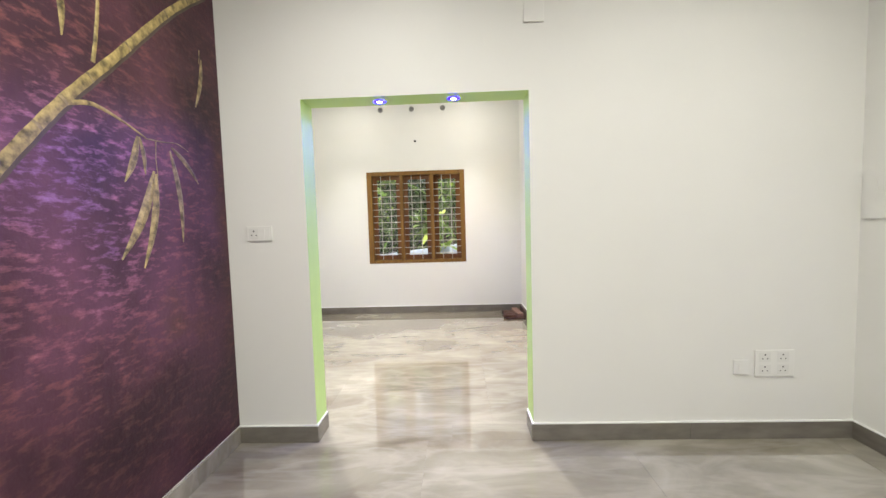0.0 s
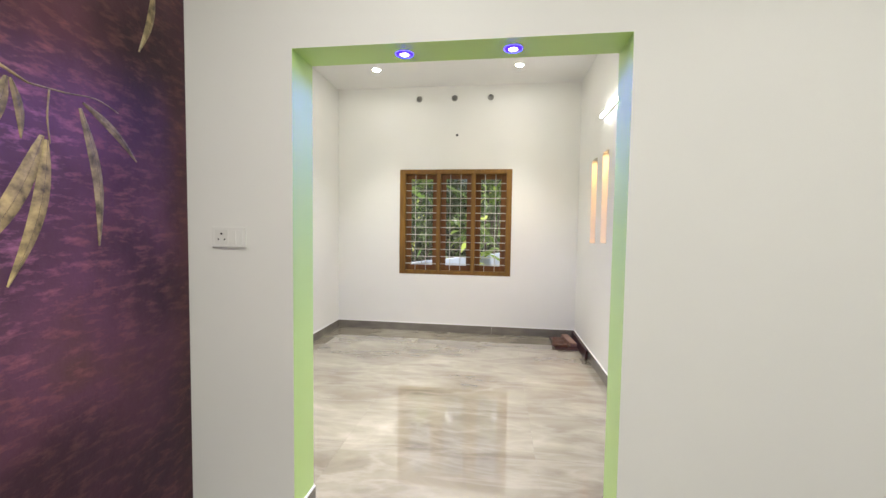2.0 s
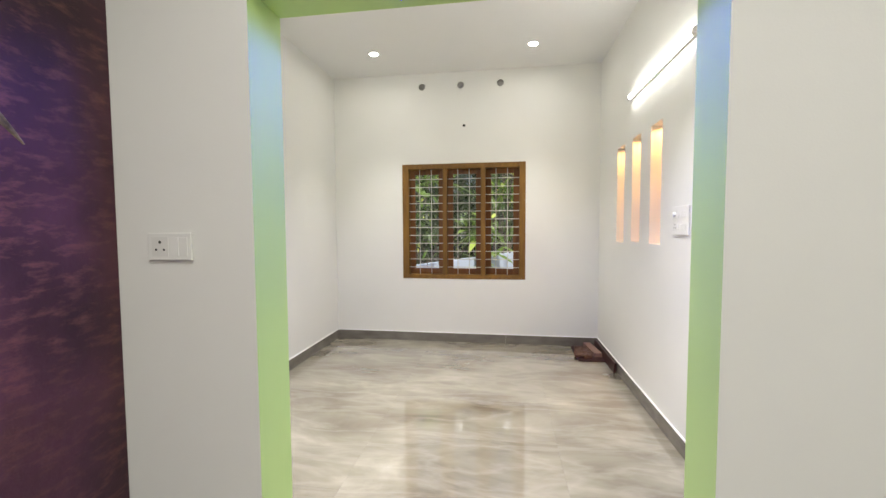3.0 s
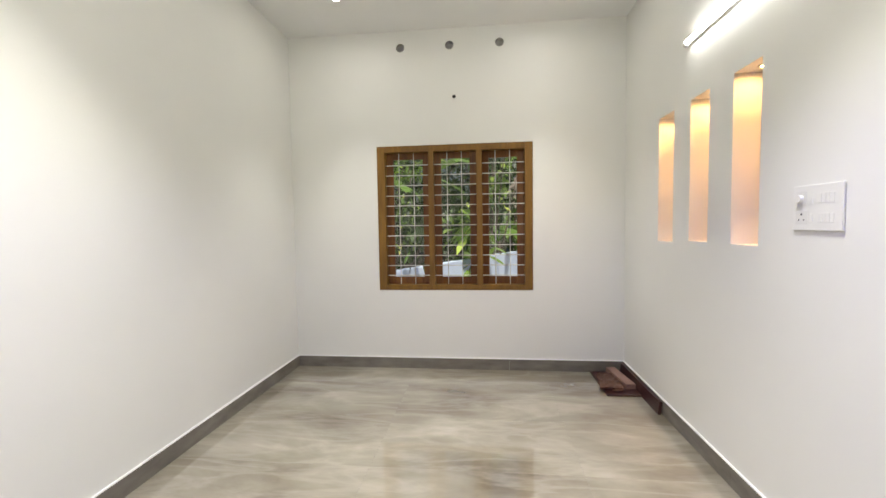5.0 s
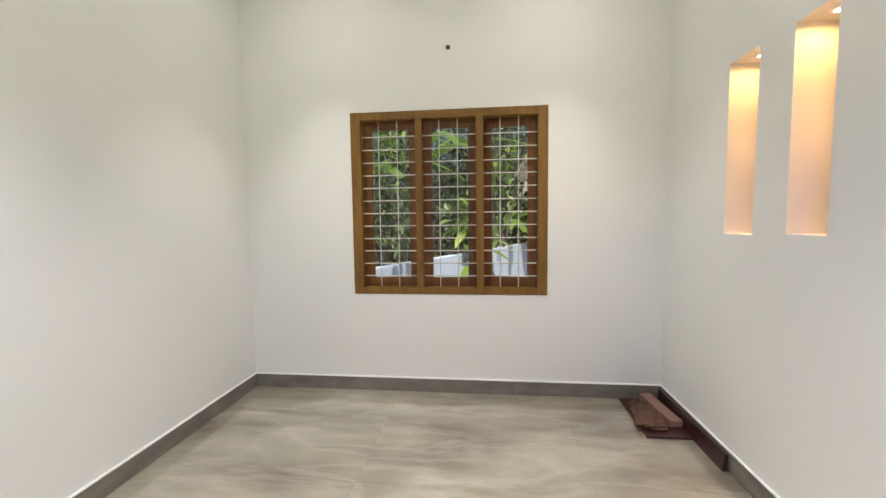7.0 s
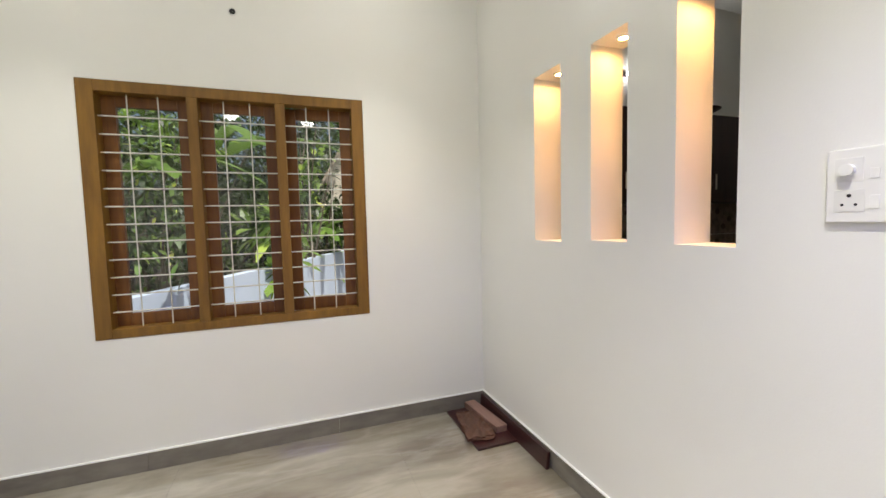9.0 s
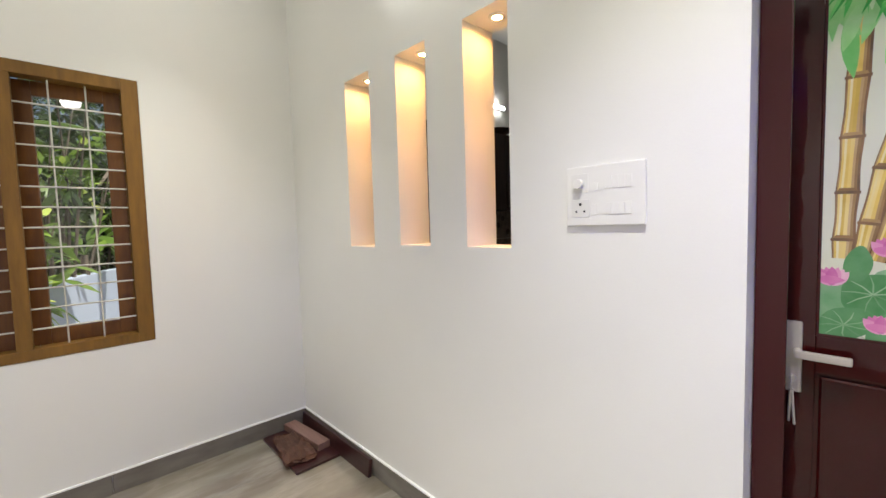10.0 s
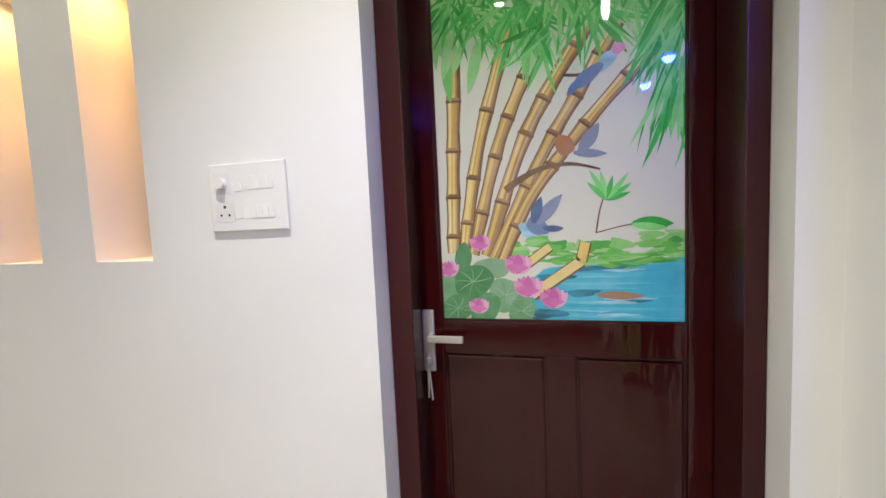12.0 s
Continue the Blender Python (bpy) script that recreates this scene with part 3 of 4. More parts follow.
rockers_top = [("rocker", u, u + 0.072, 0.60, 0.80) for u in (0.155, 0.235, 0.315, 0.395)]
plate_on("x", BX1, -1, 1.362, 1.594, 1.330, 1.506, "switchboard", "white plastic switchboard with a fan dial, socket and rocker switches", "switchboard",
         rockers_top + [("dial", 0.70, 0.93, 0.55, 0.87), ("rocker", 0.575, 0.645, 0.58, 0.71), ("socket", 0.68, 0.93, 0.14, 0.44), ("rocker", 0.57, 0.645, 0.18, 0.36)]
         + [("rocker", u, u + 0.072, 0.18, 0.37) for u in (0.155, 0.235, 0.315, 0.395)])
plate_on("y", 0.0, -1, -1.205, -1.047, 1.282, 1.370, "switch_plate", "white plastic switch plate with a socket and a rocker", "switch",
         [("socket", 0.10, 0.48, 0.14, 0.86), ("rocker", 0.54, 0.72, 0.16, 0.84), ("rocker", 0.74, 0.92, 0.16, 0.84)])
plate_on("y", 0.0, -1, 1.842, 2.068, 0.385, 0.545, "socket_plate", "white plastic plate with four power sockets", "socket",
         [("socket", 0.10, 0.40, 0.56, 0.92), ("socket", 0.56, 0.86, 0.56, 0.92), ("socket", 0.10, 0.40, 0.10, 0.46), ("socket", 0.56, 0.86, 0.10, 0.46)])
plate_on("y", 0.0, -1, 1.718, 1.810, 0.400, 0.488, "switch_plate", "small white plastic data outlet plate", "switch", [("rocker", 0.3, 0.7, 0.25, 0.75)])
plate_on("y", 0.0, -1, 0.502, 0.618, 2.500, 2.612, "junction_box", "square white plastic junction box cover high on the wall", "junction box", [])
plate_on("x", AX1, -1, -0.26, -0.022, 1.312, 1.588, "switchboard", "white plastic switchboard on the hall wall beside the corner", "switchboard",
         [("rocker", u, u + 0.1, 0.55, 0.85) for u in (0.12, 0.26, 0.4, 0.54, 0.68)] + [("socket", 0.12, 0.5, 0.12, 0.45)])

# ---- mural on the hall's west wall ----
mural = thing("mural", (AX0, -2.3, SKIRT), "plum and maroon textured wall mural with golden bamboo branches", "mural")
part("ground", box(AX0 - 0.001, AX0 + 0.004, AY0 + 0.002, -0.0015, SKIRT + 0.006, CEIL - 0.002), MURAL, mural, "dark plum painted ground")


def on_wall(y, z, lift):
    return Vector((AX0 + 0.004 + lift, y, z))


def ribbon(points, widths, lift=0.0025, depth=0.004):
    """A raised painted stroke along (y, z) points, with a rounded back."""
    bm = bmesh.new()
    rows = []
    for k, (p, w) in enumerate(zip(points, widths)):
        a, b = Vector(points[max(0, k - 1)]), Vector(points[min(len(points) - 1, k + 1)])
        d = (b - a).normalized()
        nrm = Vector((-d.y, d.x))
        rows.append([bm.verts.new(on_wall(p[0] + nrm.x * w * f, p[1] + nrm.y * w * f, h)) for f, h in ((-0.5, -0.001), (-0.33, lift * 0.7), (0, lift), (0.33, lift * 0.7), (0.5, -0.001))])
    for r, s in zip(rows, rows[1:]):
        for i in range(4):
            bm.faces.new((r[i], r[i + 1], s[i + 1], s[i]))
    bmesh.ops.recalc_face_normals(bm, faces=bm.faces)
    return bm


def bent(points, steps):
    """A smooth line through (y, z) points."""
    out = []
    for k in range(len(points) - 1):
        p0, p1, p2, p3 = (Vector(points[min(max(i, 0), len(points) - 1)]) for i in (k - 1, k, k + 1, k + 2))
        for s in range(steps):
            t = s / steps
            out.append(tuple(0.5 * (2 * p1 + (p2 - p0) * t + (2 * p0 - 5 * p1 + 4 * p2 - p3) * t * t + (3 * p1 - p0 - 3 * p2 + p3) * t ** 3)))
    return out + [tuple(points[-1])]


def branch(points, w0, w1, name="branch", mat=None, joints=()):
    line = bent(points, 10)
    ws = [w0 + (w1 - w0) * k / (len(line) - 1) for k in range(len(line))]
    ws = [w * (1 + 0.05 * math.sin(k * 1.7) * (w > 0.02)) for k, w in enumerate(ws)]
    ob = part(name, ribbon(line, ws, 0.0032 if w0 > 0.02 else 0.003), mat or GOLD, mural, "", True)
    if w0 > 0.03:
        part("outline", ribbon([(p[0] + 0.006, p[1] - 0.008) for p in line], [w * 1.12 for w in ws], 0.0016), OLIVE, ob)
        for f in (0.2, 0.33, 0.44, 0.52, 0.61, 0.72, 0.84, 0.93):
            i = int(f * (len(line) - 2))
            p, q = Vector(line[i]), Vector(line[i + 1])
            d = (q - p).normalized() * 0.006
            part("ring_mark", ribbon([tuple(p - d), tuple(p), tuple(p + d)], [ws[i] * 1.0] * 3, 0.0042), GOLD_DARK, ob)
    return ob


def leaf(a, b, width, mat=None, sway=0.06):
    a, b = Vector(a), Vector(b)
    d = b - a
    nrm = Vector((-d.y, d.x))
    pts, ws = [], []
    for k in range(11):
        t = k / 10
        pts.append(tuple(a + d * t + nrm * sway * math.sin(math.pi * t)))
        ws.append(max(0.002, width * math.sin(math.pi * min(1, t * 0.94 + 0.04)) ** 0.75 * (1.1 - 0.35 * t)))
    ob = part("leaf", ribbon(pts, ws, 0.005), mat or GOLD, mural, "", True)
    part("midrib", ribbon(pts[:-1], [0.0022] * 10, 0.0058), OLIVE, ob)
    return ob


branch([(-1.95, 0.76), (-1.55, 1.17), (-1.20, 1.595), (-0.985, 1.845), (-0.733, 2.10), (-0.38, 2.46), (-0.09, 2.70)], 0.058, 0.042)
branch([(-0.99, 1.835), (-0.87, 1.865), (-0.731, 1.834), (-0.60, 1.785)], 0.026, 0.007, "twig")
branch([(-0.60, 1.785), (-0.50, 1.79), (-0.40, 1.80), (-0.32, 1.775)], 0.007, 0.004, "twig", GOLD_DARK)
branch([(-0.545, 1.785), (-0.553, 1.70), (-0.548, 1.62)], 0.006, 0.004, "twig", GOLD_DARK)
branch([(-0.85, 2.03), (-0.825, 2.15), (-0.805, 2.29), (-0.80, 2.50)], 0.022, 0.016, "twig")
branch([(-0.165, 2.36), (-0.175, 2.28)], 0.006, 0.004, "twig", GOLD_DARK)
for a, b, w, dull in (((-0.655, 1.785), (-0.742, 1.575), 0.045, 0), ((-0.645, 1.785), (-0.625, 1.62), 0.028, 1), ((-0.57, 1.64), (-0.790, 1.243), 0.062, 0),
                      ((-0.558, 1.63), (-0.672, 1.194), 0.052, 0), ((-0.455, 1.755), (-0.405, 1.30), 0.042, 1), ((-0.445, 1.775), (-0.252, 1.612), 0.034, 1),
                      ((-0.155, 2.31), (-0.230, 2.03), 0.036, 1), ((-0.985, 2.33), (-0.972, 2.08), 0.036, 0)):
    leaf(a, b, w, GOLD_DARK if dull else GOLD)

# ---- painted scene on the door glass ----
def island_paint(name, *colors):
    m, n, l, b = material(name)
    g = n.new("ShaderNodeNewGeometry")
    t = noise_node(n, l, 22, 3)
    mid = n.new("ShaderNodeMath")
    mid.operation = "MULTIPLY_ADD"
    l.new(t.outputs["Fac"], mid.inputs[0])
    mid.inputs[1].default_value = 0.5
    half = n.new("ShaderNodeMath")
    half.operation = "MULTIPLY"
    l.new(g.outputs["Random Per Island"], half.inputs[0])
    half.inputs[1].default_value = 0.6
    l.new(half.outputs[0], mid.inputs[2])
    r = ramp(n, l, mid.outputs[0], [(0.15 + 0.7 * k / (len(colors) - 1), c) for k, c in enumerate(colors)])
    l.new(r.outputs["Color"], b.inputs["Base Color"])
    b.inputs["Roughness"].default_value, b.inputs["Coat Weight"].default_value, b.inputs["Coat Roughness"].default_value = 0.3, 0.8, 0.015
    b.inputs["Specular IOR Level"].default_value = 0.1
    return m


def on_glass(p, lift):
    return (LX0 + 0.008 - 0.3 * lift, GY1 - min(max(p[0], 0.001), GY1 - GY0 - 0.001), PZ0 + min(max(p[1], 0.001), PZ1 - PZ0 - 0.001))


def patch(bm, points, lift):
    f = bm.faces.new([bm.verts.new(on_glass(p, lift)) for p in points])
    return f


def strip(bm, line, widths, lift, shift=0.0):
    rows = []
    for k, (p, w) in enumerate(zip(line, widths)):
        a, b = Vector(line[max(0, k - 1)]), Vector(line[min(len(line) - 1, k + 1)])
        d = (b - a).normalized()
        nrm = Vector((-d.y, d.x))
        c = Vector(p) + nrm * shift * w
        rows.append((bm.verts.new(on_glass(c - nrm * w / 2, lift)), bm.verts.new(on_glass(c + nrm * w / 2, lift))))
    for (a, b), (c, e) in zip(rows, rows[1:]):
        bm.faces.new((a, b, e, c))


def blade(bm, a, angle, length, width, lift, bend=0.12, steps=6):
    d = Vector((math.cos(angle), math.sin(angle)))
    nrm = Vector((-d.y, d.x))
    line = [tuple(Vector(a) + d * length * k / steps + nrm * bend * length * (k / steps) ** 2) for k in range(steps + 1)]
    strip(bm, line, [width * max(0.06, math.sin(math.pi * min(1, 0.08 + 0.92 * k / steps)) ** 0.8) for k in range(steps + 1)], lift)


def blob(bm, c, rx, ry, lift, turn=0.0, wob=0.08, seed=0, seg=22):
    pts = []
    for k in range(seg):
        t = 2 * math.pi * k / seg
        f = 1 + wob * math.sin(3 * t + seed) + wob * 0.6 * math.sin(5 * t + 2 * seed)
        x, y = rx * f * math.cos(t), ry * f * math.sin(t)
        pts.append((c[0] + x * math.cos(turn) - y * math.sin(turn), c[1] + x * math.sin(turn) + y * math.cos(turn)))
    patch(bm, pts, lift)


AR = random.Random(5)
WATER = island_paint("art_water", (0.04, 0.34, 0.44), (0.08, 0.50, 0.58), (0.24, 0.62, 0.66))
WATER_PALE = art("art_pale_water", (0.33, 0.62, 0.66), 0.3, 9, (1, 1, 4))
MEADOW = island_paint("art_meadow", (0.05, 0.32, 0.05), (0.16, 0.54, 0.09), (0.36, 0.67, 0.22))
BAMBOO = island_paint("art_bamboo", (0.54, 0.35, 0.05), (0.74, 0.53, 0.11), (0.82, 0.67, 0.26))
BAMBOO_BROWN = island_paint("art_brown_bamboo", (0.30, 0.17, 0.06), (0.46, 0.30, 0.12), (0.60, 0.44, 0.22))
BAMBOO_UMBER = island_paint("art_umber", (0.17, 0.085, 0.025), (0.30, 0.17, 0.06), (0.44, 0.28, 0.11))
BAMBOO_PALE = island_paint("art_pale_straw", (0.74, 0.56, 0.17), (0.82, 0.70, 0.32), (0.86, 0.80, 0.52))
BAMBOO_EDGE = art("art_bamboo_edge", (0.17, 0.085, 0.03), 0.5, 18)
BAMBOO_LEAF = island_paint("art_bamboo_leaf", (0.02, 0.27, 0.03), (0.07, 0.58, 0.09), (0.30, 0.78, 0.22))
LEAF_WASH = island_paint("art_leaf_wash", (0.12, 0.54, 0.10), (0.30, 0.70, 0.22), (0.58, 0.84, 0.42))
LOTUS = island_paint("art_lotus_leaf", (0.05, 0.22, 0.06), (0.15, 0.36, 0.15), (0.33, 0.50, 0.30))
LOTUS_VEIN = island_paint("art_lotus_vein", (0.10, 0.27, 0.10), (0.20, 0.40, 0.19), (0.32, 0.50, 0.29))
PETAL = island_paint("art_petal", (0.52, 0.10, 0.30), (0.70, 0.24, 0.44), (0.80, 0.48, 0.58))
SLATE = island_paint("art_slate_blue", (0.06, 0.09, 0.17), (0.12, 0.22, 0.36), (0.26, 0.30, 0.36))
RUST = island_paint("art_rust", (0.25, 0.08, 0.03), (0.42, 0.17, 0.06), (0.40, 0.26, 0.16))

# water and bank
bm = bmesh.new()
patch(bm, [(0.20, 0.0), (0.66, 0.0), (0.66, 0.178), (0.50, 0.172), (0.40, 0.165), (0.30, 0.15), (0.24, 0.10)], 0.0004)
for k in range(34):
    strip(bm, [(0.30 + AR.uniform(0, 0.06), 0.004 + 0.005 * k), (0.45, 0.004 + 0.005 * k + AR.uniform(-0.003, 0.003)), (0.58 + AR.uniform(-0.1, 0.08), 0.004 + 0.005 * k)], [0.001, AR.uniform(0.004, 0.010), 0.001], 0.00042 + 0.000001 * k)
part("painted_pond", bm, WATER, door_glass, "turquoise painted pond")
bm = bmesh.new()
for k in range(5):
    v = AR.uniform(0.02, 0.15)
    u = AR.uniform(0.34, 0.52)
    strip(bm, [(u + 0.022 * i, v + AR.uniform(-0.002, 0.002)) for i in range(6)], [0.002, 0.006, 0.009, 0.008, 0.005, 0.002], 0.0006 + 0.00003 * k)
part("painted_ripples", bm, WATER_PALE, door_glass)
bm = bmesh.new()
for k in range(60):
    u = AR.uniform(0.16, 0.655)
    v = AR.uniform(0.165, 0.235) + 0.03 * max(0, u - 0.4)
    blob(bm, (u, v), AR.uniform(0.015, 0.05), AR.uniform(0.006, 0.016), 0.0007 + 0.000008 * k, AR.uniform(-0.15, 0.15), 0.2, k, 14)
for k in range(70):
    blade(bm, (AR.uniform(0.36, 0.65), AR.uniform(0.16, 0.19)), AR.choice((0.05, 3.1)) + AR.uniform(-0.2, 0.2), AR.uniform(0.03, 0.08), 0.006, 0.00122 + 0.000002 * k, 0.05, 4)
part("painted_bank", bm, MEADOW, door_glass, "bright green painted bank")

# bamboo canes
edge, cane, brown, knots, umber, pale = (bmesh.new() for _ in range(6))
for k, (pts, w, joints) in enumerate((
        ([(0.043, 0.20), (0.055, 0.52), (0.075, 0.90)], 0.040, (0.12, 0.30, 0.48, 0.66)),
        ([(0.075, 0.195), (0.132, 0.518), (0.245, 0.88)], 0.038, (0.2, 0.38, 0.63, 0.8)),
        ([(0.102, 0.195), (0.188, 0.513), (0.300, 0.76)], 0.037, (0.22, 0.45, 0.63, 0.82)),
        ([(0.141, 0.19), (0.26, 0.525), (0.43, 0.80)], 0.040, (0.25, 0.5, 0.66, 0.86)),
        ([(0.160, 0.18), (0.30, 0.46), (0.41, 0.64), (0.52, 0.82)], 0.037, (0.25, 0.45, 0.62, 0.80)),
        ([(0.185, 0.175), (0.275, 0.36), (0.44, 0.565), (0.605, 0.735)], 0.036, (0.2, 0.46, 0.62, 0.82)))):
    line = bent(pts, 14)
    n = len(line) - 1
    z = 0.0014 + 0.00022 * k
    cuts = [0, *[int(j * n) for j in joints], n]
    swell = [w * (0.92 + 0.16 * max(0.0, 1 - min(abs(i - c) for c in cuts[1:]) / 2.5)) for i in range(n + 1)]
    strip(edge, line, swell, z)
    # shading laid on in lanes, from the dark side over straw to a pale streak
    for a, b in zip(cuts, cuts[1:]):
        warm = k < 2 or a > n * 0.5
        for j, (off, width, tone) in enumerate(((-0.30, 0.16, umber), (-0.17, 0.16, brown), (-0.02, 0.22, cane if warm else brown), (0.14, 0.20, cane), (0.24, 0.12, pale if warm else cane), (0.35, 0.12, cane if warm else brown), (0.42, 0.06, umber))):
            strip(tone, [(p[0], p[1]) for p in line[a:b + 1]], [swell[i] * width for i in range(a, b + 1)], z + 0.00004 + 0.00001 * j, off / width)
    for j in cuts[1:-1]:
        p, q = Vector(line[j]), Vector(line[j + 1])
        d = (q - p).normalized() * 0.0035
        strip(knots, [tuple(p - d), tuple(p + d)], [w * 1.16, w * 1.16], z + 0.00016)
        strip(umber, [tuple(p + d), tuple(p + d * 3.2)], [w * 0.9, w * 0.7], z + 0.00013)
for a, b, w in (((0.265, 0.075), (0.40, 0.170), 0.034), ((0.40, 0.170), (0.412, 0.222), 0.032), ((0.255, 0.165), (0.318, 0.212), 0.028)):
    line = [tuple(Vector(a).lerp(Vector(b), t / 5)) for t in range(6)]
    strip(edge, line, [w] * 6, 0.0030)
    strip(cane, line, [w * 0.78] * 6, 0.0031, 0.05)
strip(edge, bent([(0.20, 0.375), (0.245, 0.405), (0.303, 0.43), (0.378, 0.436), (0.452, 0.417)], 6), [0.022 - 0.0007 * k for k in range(25)], 0.0029)
strip(edge, bent([(0.36, 0.672), (0.41, 0.668), (0.45, 0.69)], 5), [0.008] * 11, 0.0029)
strip(edge, bent([(0.439, 0.247), (0.45, 0.311), (0.467, 0.362)], 4), [0.004] * 9, 0.0021)
strip(edge, bent([(0.439, 0.247), (0.504, 0.263), (0.566, 0.272)], 4), [0.003] * 9, 0.0021)
part("painted_cane_edges", edge, BAMBOO_EDGE, door_glass)
part("painted_canes", cane, BAMBOO, door_glass, "straw yellow painted bamboo canes")
part("painted_brown_canes", brown, BAMBOO_BROWN, door_glass, "brown shaded painted bamboo canes")
part("painted_knots", knots, BAMBOO_EDGE, door_glass)
part("painted_umber_shading", umber, BAMBOO_UMBER, door_glass, "umber shading on the painted canes")
part("painted_pale_streaks", pale, BAMBOO_PALE, door_glass, "pale yellow streaks on the painted canes")

# hanging bamboo leaves: a soft pale layer first, then the sharper blades
bm = bmesh.new()
for k in range(90):
    u = AR.uniform(0.0, 0.66)
    v = 0.965 - abs(AR.gauss(0, 0.075)) - (0.16 * AR.random() if u > 0.56 else 0.0)
    blade(bm, (u, v), AR.uniform(3.9, 5.6), AR.uniform(0.08, 0.19), AR.uniform(0.018, 0.034), 0.0026 + 0.0000015 * k, AR.uniform(-0.2, 0.2))
part("painted_leaf_wash", bm, LEAF_WASH, door_glass, "pale green painted wash of leaves")
bm = bmesh.new()
serial = 0
for c, n, lo, hi, size in (((0.075, 0.93), 22, 3.4, 5.9, 0.17), ((0.14, 0.90), 16, 3.7, 6.2, 0.15), ((0.245, 0.88), 20, 3.6, 5.8, 0.17), ((0.302, 0.79), 12, 3.5, 5.3, 0.13),
                           ((0.36, 0.92), 18, 3.7, 5.9, 0.18), ((0.43, 0.86), 16, 3.9, 6.0, 0.16), ((0.51, 0.92), 20, 3.6, 5.9, 0.15), ((0.59, 0.95), 16, 3.8, 5.6, 0.17),
                           ((0.645, 0.86), 26, 4.0, 5.0, 0.22), ((0.62, 0.78), 16, 4.1, 5.0, 0.20), ((0.65, 0.68), 14, 4.2, 4.9, 0.21), ((0.645, 0.60), 9, 4.35, 4.95, 0.19)):
    for k in range(int(n * 1.5)):
        ang = AR.uniform(lo, hi)
        blade(bm, (c[0] + AR.uniform(-0.035, 0.035), c[1] + AR.uniform(-0.03, 0.03)), ang, size * AR.uniform(0.5, 1.2), AR.uniform(0.006, 0.015), 0.0031 + 0.0000012 * serial, AR.uniform(-0.18, 0.18))
        serial += 1
for k, ang in enumerate((0.15, 0.45, 0.75, 1.15, 1.6, 1.9, 2.2)):
    blade(bm, (0.463, 0.335), ang, 0.065 + 0.012 * (k % 3), 0.014, 0.0036 + 0.00002 * k)
blade(bm, (0.53, 0.268), 0.02, 0.098, 0.036, 0.0036, -0.05)
blade(bm, (0.53, 0.266), -0.18, 0.085, 0.020, 0.00363, 0.05)
part("painted_bamboo_leaves", bm, BAMBOO_LEAF, door_glass, "bright green painted bamboo leaves")

# lotus leaves and flowers
bm = bmesh.new()
for k, (c, rx, ry) in enumerate((((0.155, 0.155), 0.055, 0.03), ((0.035, 0.09), 0.05, 0.06), ((0.098, 0.115), 0.06, 0.05), ((0.05, 0.035), 0.06, 0.04), ((0.19, 0.075), 0.05, 0.05), ((0.13, 0.03), 0.06, 0.035), ((0.235, 0.03), 0.05, 0.035), ((0.07, 0.185), 0.045, 0.025))):
    blob(bm, c, rx, ry, 0.0040 + 0.00006 * k, 0.2 * k, 0.05, k, 26)
veins = bmesh.new()
for c, rx, ry in (((0.098, 0.115), 0.06, 0.05), ((0.05, 0.035), 0.06, 0.04), ((0.19, 0.075), 0.05, 0.05), ((0.235, 0.03), 0.05, 0.035)):
    for j in range(9):
        t = 2 * math.pi * j / 9 + c[0] * 9
        strip(veins, [c, (c[0] + 0.5 * rx * math.cos(t), c[1] + 0.5 * ry * math.sin(t)), (c[0] + 0.9 * rx * math.cos(t + 0.1), c[1] + 0.9 * ry * math.sin(t + 0.1))], [0.003, 0.0028, 0.001], 0.00454 + 0.000003 * j)
part("painted_lotus_veins", veins, LOTUS_VEIN, door_glass)
part("painted_lotus_leaves", bm, LOTUS, door_glass, "soft green painted lotus leaves")
for c, r in (((0.122, 0.226), 0.026), ((0.026, 0.151), 0.026), ((0.229, 0.161), 0.032), ((0.255, 0.096), 0.034), ((0.112, 0.041), 0.025), ((0.324, 0.064), 0.032)):
    bm = bmesh.new()
    for j in range(7):
        blade(bm, (c[0], c[1] - r * 0.7), 0.75 + 1.64 * j / 6, r * 1.75, r * 0.9, 0.0046 + 0.00005 * (j % 4), 0.1 * (3 - j) / 3)
    blade(bm, (c[0] - r, c[1] - r * 0.1), -0.15, r * 1.9, r * 0.8, 0.0049, 0.1)
    part("painted_flower", bm, PETAL, door_glass, "pink painted lotus flower")

# plain coloured dabs between the canes
bm = bmesh.new()
blob(bm, (0.285, 0.270), 0.034, 0.022, 0.00504, -0.5, 0.06, 1)
blade(bm, (0.285, 0.275), 0.95, 0.105, 0.034, 0.00508, -0.08)
blade(bm, (0.275, 0.28), 1.35, 0.075, 0.030, 0.00512, -0.08)
blade(bm, (0.30, 0.265), -0.15, 0.055, 0.018, 0.00516)
blob(bm, (0.425, 0.662), 0.045, 0.018, 0.00520, 0.65, 0.05, 2)
blade(bm, (0.41, 0.655), 3.8, 0.055, 0.022, 0.00524)
blade(bm, (0.40, 0.468), 0.85, 0.085, 0.036, 0.00528, 0.1)
blade(bm, (0.385, 0.465), -0.1, 0.085, 0.022, 0.00532, 0.0)
part("painted_dabs", bm, SLATE, door_glass, "slate blue painted dabs")
bm = bmesh.new()
blob(bm, (0.362, 0.487), 0.024, 0.030, 0.00536, 0.5, 0.06, 3)
blade(bm, (0.44, 0.078), -0.05, 0.12, 0.022, 0.00540, 0.02)
part("painted_rust_dabs", bm, RUST, door_glass, "rust brown painted dabs")
bm = bmesh.new()
